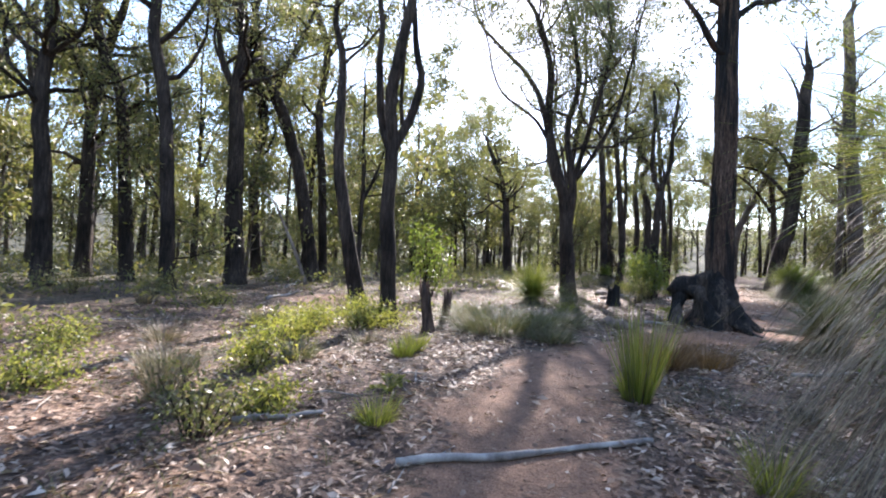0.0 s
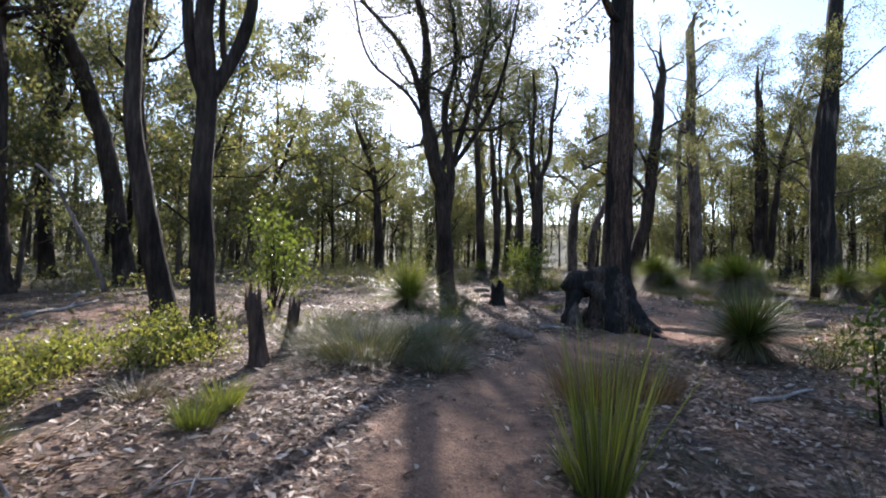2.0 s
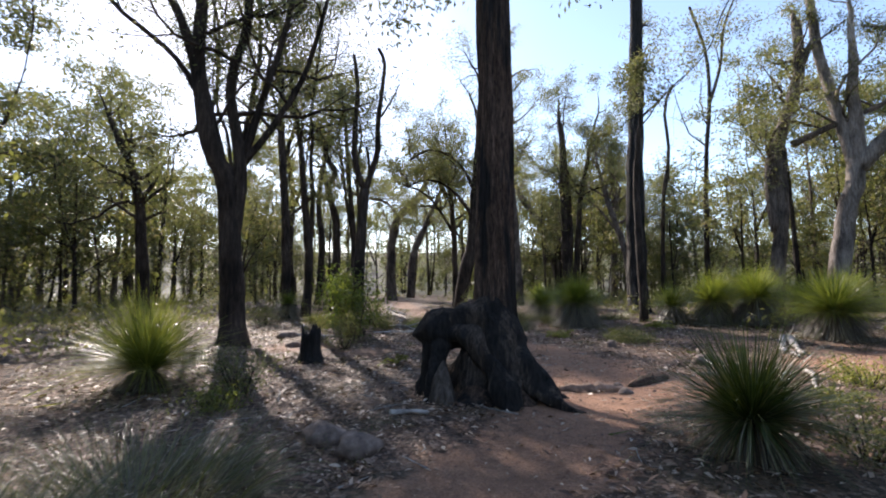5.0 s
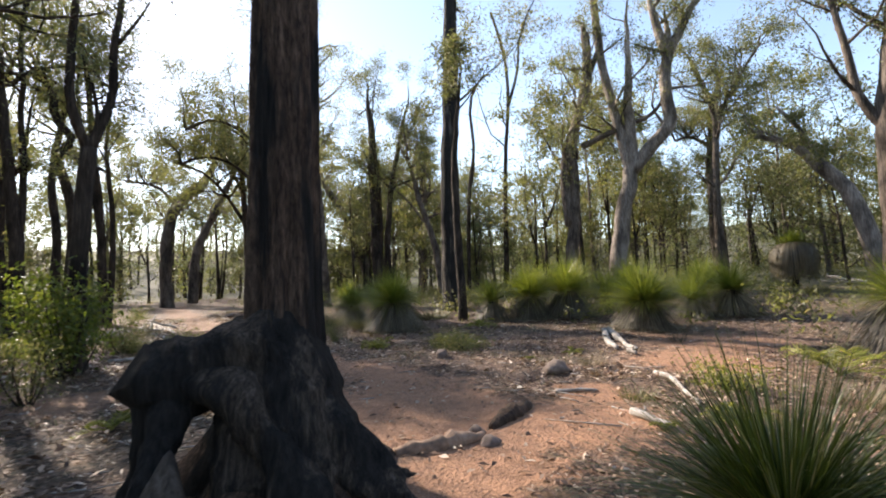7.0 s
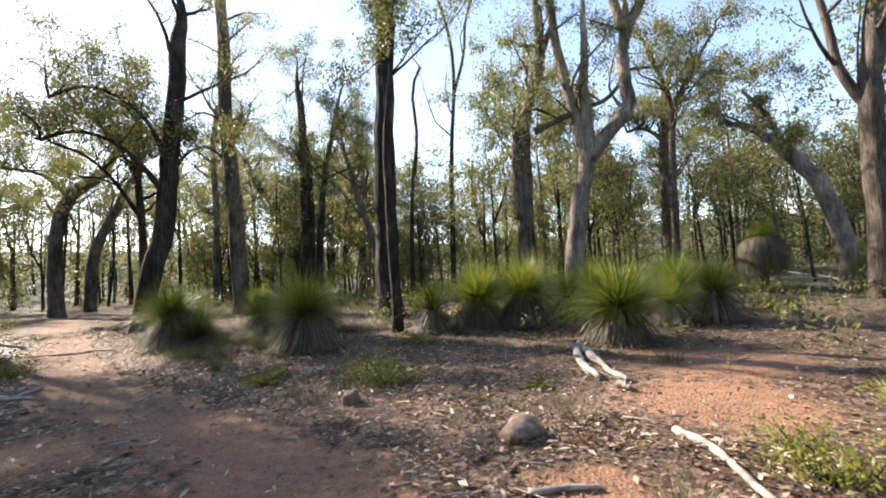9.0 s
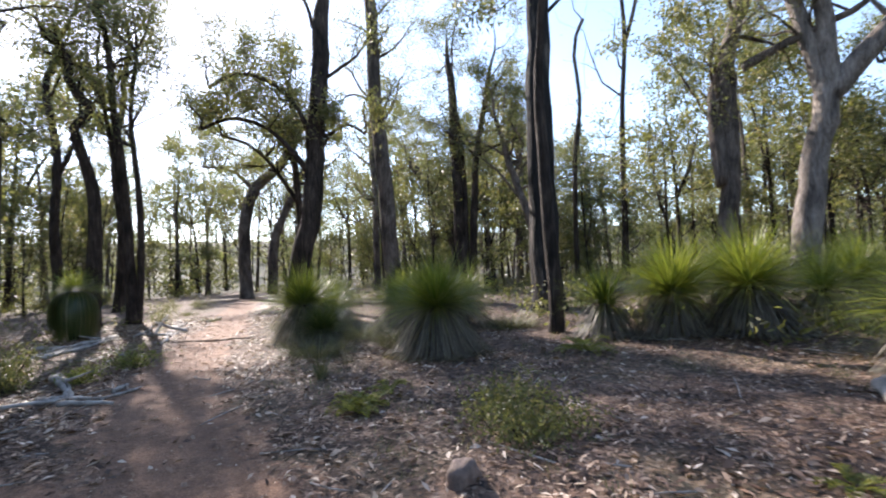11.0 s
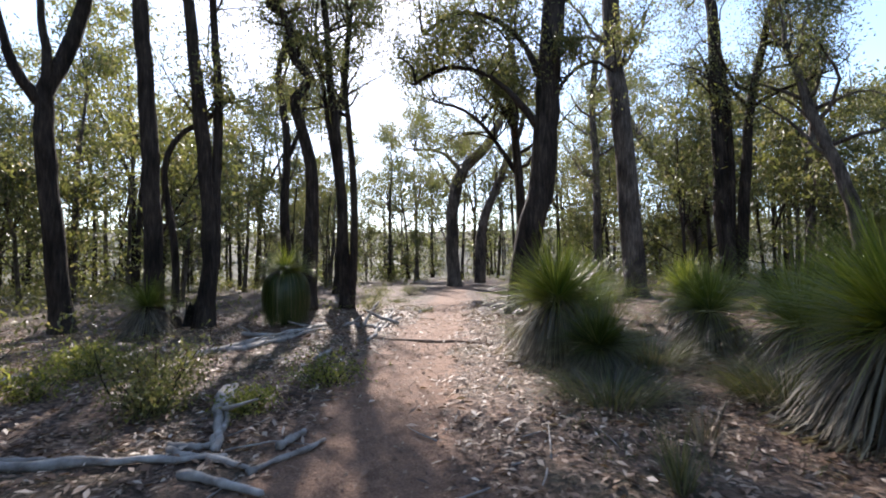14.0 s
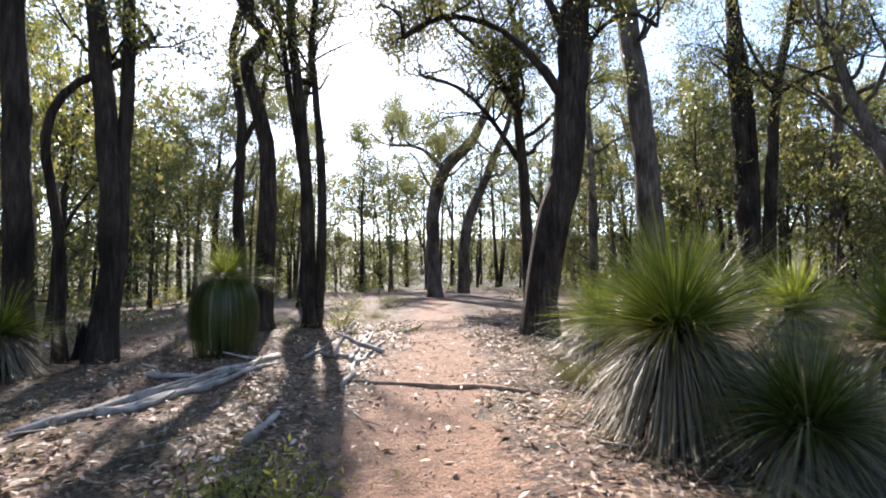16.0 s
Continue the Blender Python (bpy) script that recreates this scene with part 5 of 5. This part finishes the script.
shrub(10.18, 21.18, 0.7, 0.6, 28, "low dark-green heath shrub on leaf litter", LEAF, "heath_shrub", 0.05, 11)
shrub(1.70, 24.51, 0.7, 0.8, 30, "low dark-green heath shrub on leaf litter", LEAF, "heath_shrub", 0.05, 11)
shrub(6.88, 16.91, 0.9, 0.6, 30, "low dark-green heath shrub on leaf litter", LEAF, "heath_shrub", 0.05, 11)
shrub(22.78, 17.98, 0.6, 0.5, 30, "low dark-green heath shrub on leaf litter", LEAF, "heath_shrub", 0.05, 11)
shrub(19.08, 37.32, 0.5, 0.6, 28, "low dark-green heath shrub on leaf litter", LEAF, "heath_shrub", 0.05, 11)
shrub(15.03, 30.44, 0.5, 0.5, 28, "low dark-green heath shrub on leaf litter", LEAF, "heath_shrub", 0.05, 11)
shrub(17.41, 37.37, 0.5, 0.6, 28, "low dark-green heath shrub on leaf litter", LEAF, "heath_shrub", 0.05, 11)
tussock(-0.52, 4.27, 0.35, 260, "small fresh green sedge tuft", SEDGE_SUNLIT, "sedge_tuft", 1.6, 0.14, 0.3, 0.004, 0.1)
tussock(-0.35, 7.37, 0.4, 260, "small fresh green sedge tuft", SEDGE_SUNLIT, "sedge_tuft", 1.6, 0.14, 0.3, 0.004, 0.2)
tussock(-0.51, 7.00, 0.42, 300, "fresh green sedge tuft on litter", SEDGE_SUNLIT, "sedge_tuft", 1.6, 0.14, 0.3, 0.004, 0.1)
tussock(-2.65, 4.73, 0.75, 320, "tall dry grass tuft with pale plumes", DRY, "dry_grass_tuft", 2.4, 0.16, 0.2, 0.004, 0)
tussock(-2.2, 4.4, 0.5, 260, "low dry grass tuft on leaf litter", DRY, "dry_grass_tuft", 1.2, 0.25, 0.5, 0.004, 0)
tussock(-3.1, 5.6, 0.5, 260, "low grey-green grass tuft on leaf litter", RUSH, "grass_tuft", 1.3, 0.25, 0.45, 0.004, 0.5)
tussock(-1.9, 6.6, 0.45, 240, "low grey-green grass tuft on leaf litter", RUSH, "grass_tuft", 1.3, 0.22, 0.45, 0.004, 0.6)
tussock(-4.2, 7.4, 0.55, 260, "low dry grass tuft on leaf litter", DRY, "dry_grass_tuft", 1.3, 0.25, 0.45, 0.004, 0)
tussock(-1.2, 7.9, 0.45, 240, "low dry grass tuft on leaf litter", DRY, "dry_grass_tuft", 1.3, 0.22, 0.45, 0.004, 0)
tussock(-3.4, 9.3, 0.55, 260, "low grey-green grass tuft on leaf litter", RUSH, "grass_tuft", 1.3, 0.25, 0.45, 0.004, 0.5)
tussock(-6.86, 11.23, 0.6, 320, "tall dry grass tuft with pale plumes", DRY, "dry_grass_tuft", 2.4, 0.16, 0.2, 0.004, 0)
tussock(2.23, 3.19, 0.55, 240, "fresh green sedge tuft at the trail edge", SEDGE_SUNLIT, "sedge_tuft", 1.8, 0.1, 0.3, 0.004, 0.2)
tussock(2.20, 5.63, 0.35, 160, "small fresh green sedge tuft", SEDGE_SUNLIT, "sedge_tuft", 2.0, 0.08, 0.25, 0.004, 0.2)
tussock(0.34, 10.02, 0.7, 260, "dry grey grass tuft", DRY, "dry_grass_tuft", 1.6, 0.25, 0.4, 0.003, 0)
tussock(2.11, 5.38, 0.3, 90, "small yellow-green sedge tuft", BLADE, "sedge_tuft", 2.0, 0.05, 0.2, 0.004, 0.1)
tussock(3.57, 4.70, 0.5, 150, "dry grass tuft with arching blades", DRY, "dry_grass_tuft", 1.2, 0.12, 0.5, 0.003, 0)
tussock(3.2, 6.95, 0.9, 800, "reddish-brown dry rush clump", BROWN_RUSH, "dry_rush_clump", 1.4, 0.35, 0.35, 0.003, 0)
tussock(3.9, 7.05, 0.75, 600, "reddish-brown dry rush clump", BROWN_RUSH, "dry_rush_clump", 1.4, 0.3, 0.35, 0.003, 0)
tussock(13.52, 17.57, 0.5, 60, "thin green sedge tuft", RUSH, "sedge_tuft", 2.2, 0.06, 0.15, 0.004, 0.3)
tussock(14.40, 18.10, 0.55, 70, "thin dry sedge tuft with upright stalks", DRY, "dry_grass_tuft", 2.2, 0.1, 0.15, 0.004, 0)
tussock(13.64, 17.70, 0.5, 60, "thin green sedge tuft", RUSH, "sedge_tuft", 2.4, 0.06, 0.12, 0.004, 0.3)
tussock(16.09, 18.46, 0.9, 900, "broad rush clump with dry blades", RUSH, "rush_clump", 0.9, 0.5, 0.5, 0.004, 0.6)
tussock(16.28, 20.38, 0.9, 900, "broad rush clump with dry blades", RUSH, "rush_clump", 0.9, 0.5, 0.5, 0.004, 0.6)
tussock(18.97, 17.91, 0.8, 700, "broad rush clump in shade", RUSH, "rush_clump", 0.9, 0.5, 0.5, 0.004, 0.4)
tussock(14.62, 19.38, 0.8, 700, "broad rush clump in shade", RUSH, "rush_clump", 0.9, 0.5, 0.5, 0.004, 0.4)
tussock(16.41, 21.69, 0.85, 900, "broad dark rush clump beside the trail", RUSH, "rush_clump", 0.9, 0.5, 0.5, 0.004, 0.4)
tussock(16.21, 23.06, 0.8, 800, "broad dark rush clump beside the trail", RUSH, "rush_clump", 0.9, 0.45, 0.5, 0.003, 0.5)
tussock(15.77, 9.71, 0.4, 200, "dry grass tuft on red earth", DRY, "dry_grass_tuft", 1.6, 0.2, 0.3, 0.003, 0)
tussock(10.52, 9.73, 0.3, 160, "pale green grass tuft", RUSH, "grass_tuft", 1.6, 0.2, 0.3, 0.003, 0.5)
tussock(12.39, 10.72, 0.35, 160, "dry grass tuft on leaf litter", DRY, "dry_grass_tuft", 1.6, 0.2, 0.3, 0.003, 0)
tussock(10.99, 7.50, 0.5, 300, "dry grass tuft on red earth", DRY, "dry_grass_tuft", 1.4, 0.3, 0.3, 0.003, 0)
tussock(3.55, 18.09, 0.7, 500, "dry grass clump under a grass tree", DRY, "dry_rush_clump", 1.0, 0.4, 0.5, 0.003, 0)
tussock(1.99, 8.65, 0.6, 500, "dark rush clump at the trail edge", RUSH, "rush_clump", 1.0, 0.35, 0.5, 0.004, 0.4)
tussock(0.71, 11.36, 0.8, 900, "wide dark rush clump", RUSH, "rush_clump", 1.0, 0.6, 0.5, 0.004, 0.4)
tussock(16.80, 33.02, 0.4, 200, "low green grass tuft at the trail", RUSH, "grass_tuft", 1.4, 0.3, 0.3, 0.003, 0.3)
tussock(16.50, 29.54, 0.35, 160, "low green grass tuft at the trail", RUSH, "grass_tuft", 1.4, 0.3, 0.3, 0.003, 0.3)
cycad(9.70, 8.66, 0.55, 14, "small cycad with bright yellow-green feathery fronds")
cycad(12.83, 7.39, 1.1, 12, "small cycad with bright yellow-green feathery fronds")
cycad(6.80, 14.56, 0.45, 9, "small cycad with bright yellow-green feathery fronds")
cycad(13.07, 15.72, 0.4, 9, "small cycad with bright yellow-green feathery fronds")
cycad(17.03, 15.09, 0.7, 12, "small cycad with bright yellow-green feathery fronds")
cycad(12.86, 15.80, 0.45, 10, "small cycad with bright yellow-green feathery fronds")
cycad(18.70, 15.62, 0.7, 12, "small cycad with bright yellow-green feathery fronds")
cycad(12.77, 15.59, 0.4, 10, "small cycad with bright yellow-green feathery fronds")
cycad(-0.49, 5.12, 0.4, 7, "small cycad with bright yellow-green feathery fronds")
cycad(9.29, 9.29, 0.25, 8, "small cycad with bright yellow-green feathery fronds")
cycad(13.53, 15.98, 0.4, 9, "small cycad with bright yellow-green feathery fronds")
cycad(13.76, 11.43, 0.3, 8, "small cycad with bright yellow-green feathery fronds")
cycad(19.70, 26.49, 0.8, 12, "small cycad with bright yellow-green feathery fronds")
cycad(12.92, 12.04, 0.22, 7, "small cycad with bright yellow-green feathery fronds")
rock(6.68, 20.03, 0.32, 0.2, 0.14, "rough brown laterite rock on the ground")
rock(4.07, 10.74, 0.22, 0.18, 0.14, "rough brown laterite rock on the ground")
rock(3.92, 11.17, 0.2, 0.2, 0.14, "rough brown laterite rock on the ground")
rock(12.16, 13.53, 0.16, 0.1, 0.13, "rough brown laterite rock on the ground")
rock(18.76, 29.10, 0.25, 0.15, 0.1, "rough brown laterite rock on the ground")
rock(6.17, 18.27, 0.2, 0.15, 0.12, "rough brown laterite rock on the ground")
rock(9.19, 25.58, 0.2, 0.15, 0.1, "rough brown laterite rock on the ground")
stick(-1.71, 4.09, -1.01, 4.36, 0.03, "pale weathered branch fallen on leaf litter", DEADWOOD, "fallen_branch", forks=0)
stick(-4.80, 13.38, -4.69, 16.36, 0.05, "pale weathered branch fallen on leaf litter", DEADWOOD, "fallen_branch", forks=1)
stick(4.93, 6.71, 5.99, 6.88, 0.03, "pale weathered branch fallen on leaf litter", DEADWOOD, "fallen_branch", forks=0)
stick(4.85, 11.51, 5.17, 11.21, 0.04, "pale weathered branch fallen on leaf litter", DEADWOOD, "fallen_branch", forks=0)
stick(9.72, 9.67, 9.26, 9.22, 0.05, "pale weathered branch fallen on leaf litter", DEADWOOD, "fallen_branch", forks=1)
stick(12.27, 9.72, 10.38, 9.04, 0.04, "pale weathered branch fallen on leaf litter", DEADWOOD, "fallen_branch", forks=0)
stick(16.38, 11.38, 14.28, 10.69, 0.08, "pale weathered branch fallen on leaf litter", DEADWOOD, "fallen_branch", forks=1)
stick(10.43, 10.75, 10.67, 10.26, 0.03, "pale weathered branch fallen on leaf litter", DEADWOOD, "fallen_branch", forks=0)
stick(10.87, 24.45, 12.48, 26.09, 0.05, "pale weathered branch fallen on leaf litter", DEADWOOD, "fallen_branch", forks=1)
stick(10.60, 19.17, 11.11, 18.67, 0.04, "pale weathered branch fallen on leaf litter", DEADWOOD, "fallen_branch", forks=0)
stick(11.23, 24.72, 12.87, 26.31, 0.05, "pale weathered branch fallen on leaf litter", DEADWOOD, "fallen_branch", forks=1)
stick(9.32, 20.00, 10.90, 19.41, 0.04, "pale weathered branch fallen on leaf litter", DEADWOOD, "fallen_branch", forks=0)
stick(10.97, 21.83, 10.80, 19.75, 0.045, "pale weathered branch fallen on leaf litter", DEADWOOD, "fallen_branch", forks=0)
stick(9.35, 20.07, 9.92, 19.85, 0.03, "pale weathered branch fallen on leaf litter", DEADWOOD, "fallen_branch", forks=0)
stick(10.48, 19.80, 11.05, 19.12, 0.035, "pale weathered branch fallen on leaf litter", DEADWOOD, "fallen_branch", forks=0)
stick(11.05, 19.04, 11.66, 19.54, 0.03, "pale weathered branch fallen on leaf litter", DEADWOOD, "fallen_branch", forks=0)
stick(8.10, 22.36, 8.44, 23.71, 0.06, "pale weathered branch fallen on leaf litter", DEADWOOD, "fallen_branch", forks=1)
stick(9.21, 23.56, 9.61, 25.36, 0.04, "pale weathered branch fallen on leaf litter", DEADWOOD, "fallen_branch", forks=0)
stick(10.46, 24.23, 11.46, 24.76, 0.05, "pale weathered branch fallen on leaf litter", DEADWOOD, "fallen_branch", forks=1)
stick(11.17, 25.06, 12.97, 26.88, 0.07, "pale weathered branch fallen on leaf litter", DEADWOOD, "fallen_branch", forks=1)
stick(12.13, 22.79, 12.47, 23.57, 0.05, "pale weathered branch fallen on leaf litter", DEADWOOD, "fallen_branch", forks=1)
stick(11.18, 26.44, 11.80, 26.07, 0.05, "pale weathered branch fallen on leaf litter", DEADWOOD, "fallen_branch", forks=1)
stick(14.00, 26.25, 15.43, 29.84, 0.05, "pale weathered branch fallen on leaf litter", DEADWOOD, "fallen_branch", forks=1)
stick(16.29, 29.27, 17.42, 30.89, 0.04, "pale weathered branch fallen on leaf litter", DEADWOOD, "fallen_branch", forks=0)
stick(13.86, 25.76, 15.63, 30.08, 0.05, "pale weathered branch fallen on leaf litter", DEADWOOD, "fallen_branch", forks=1)
stick(13.39, 24.48, 15.19, 27.82, 0.04, "pale weathered branch fallen on leaf litter", DEADWOOD, "fallen_branch", forks=0)
stick(10.48, 19.87, 10.83, 19.78, 0.04, "pale weathered branch fallen on leaf litter", DEADWOOD, "fallen_branch", forks=0)
stick(11.29, 19.47, 11.52, 19.73, 0.04, "pale weathered branch fallen on leaf litter", DEADWOOD, "fallen_branch", forks=0)
stick(13.78, 10.37, 13.63, 10.22, 0.06, "pale weathered branch fallen on leaf litter", DEADWOOD, "fallen_branch", forks=1)
stick(38.64, 3.88, 26.71, 3.70, 0.1, "pale weathered branch fallen on leaf litter", DEADWOOD, "fallen_branch", forks=1)
stick(-5.50, 17.06, -6.10, 21.42, 0.06, "pale weathered branch fallen on leaf litter", DEADWOOD, "fallen_branch", forks=1)
stick(6.69, 20.22, 8.11, 19.01, 0.06, "pale weathered branch fallen on leaf litter", DEADWOOD, "fallen_branch", forks=1)
stick(7.63, 11.37, 8.46, 10.88, 0.1, "thick worn brown root crossing bare earth", ROOTWOOD, "tree_root", forks=0)
rock(8.55, 11.0, 0.1, 0.08, 0.07, "small reddish-brown rock beside a root")
rock(8.35, 10.75, 0.13, 0.09, 0.06, "small reddish-brown rock beside a root")
stick(8.75, 10.91, 9.65, 10.83, 0.1, "thick dark worn root in the trail", BARK["red"], "tree_root", forks=0)


# ---- leaf litter ----
def litter():
    n = 520000
    x, y = rng.uniform(-7, 24, n), rng.uniform(-0.5, 32, n)
    d = trail_distance(x, y)
    keep = (rng.random(n) < np.exp(-d / 6) * 1.4) & (rng.random(n) > np.clip(bare(x, y) * 1.35, 0, 0.9))
    worn = np.sin(2.9 * x + 1.3 * y) * np.sin(2.3 * y - 1.7 * x + 1) + 0.5 * np.sin(6.1 * x - 2 * y) * np.sin(5.3 * y + x)
    keep &= rng.random(n) < np.clip(0.85 + 0.6 * worn, 0.2, 1)
    clump = np.sin(1.3 * x + 2) * np.sin(1.1 * y) + np.sin(3.1 * x - y) * 0.6
    keep &= rng.random(n) < 0.75 + 0.3 * clump
    x, y = x[keep], y[keep]
    n = len(x)
    p = np.stack([x, y, ground_z(x, y) + 0.008 + 0.02 * rng.random(n)], 1)
    a = rng.uniform(0, 2 * np.pi, n)
    ax = np.stack([np.cos(a), np.sin(a), rng.normal(size=n) * 0.25], 1)
    ax /= np.linalg.norm(ax, axis=1)[:, None]
    L = 0.04 + 0.1 * rng.random(n) ** 1.6
    side = np.stack([-np.sin(a), np.cos(a), rng.normal(size=n) * 0.4], 1) * (L * rng.uniform(0.1, 0.19, n))[:, None]
    mid = p + ax * (L * 0.5)[:, None] + np.array([0, 0, 0.008])
    v = np.stack([p, mid + side, p + ax * L[:, None], mid - side], 1).reshape(-1, 3)
    ob = new("leaf_litter", mesh_from("leaf_litter", v, np.arange(4 * n).reshape(n, 4), LITTER))
    tagged(ob, "dry grey-brown fallen gum leaves covering the forest floor", "leaves", kind="stuff")


litter()
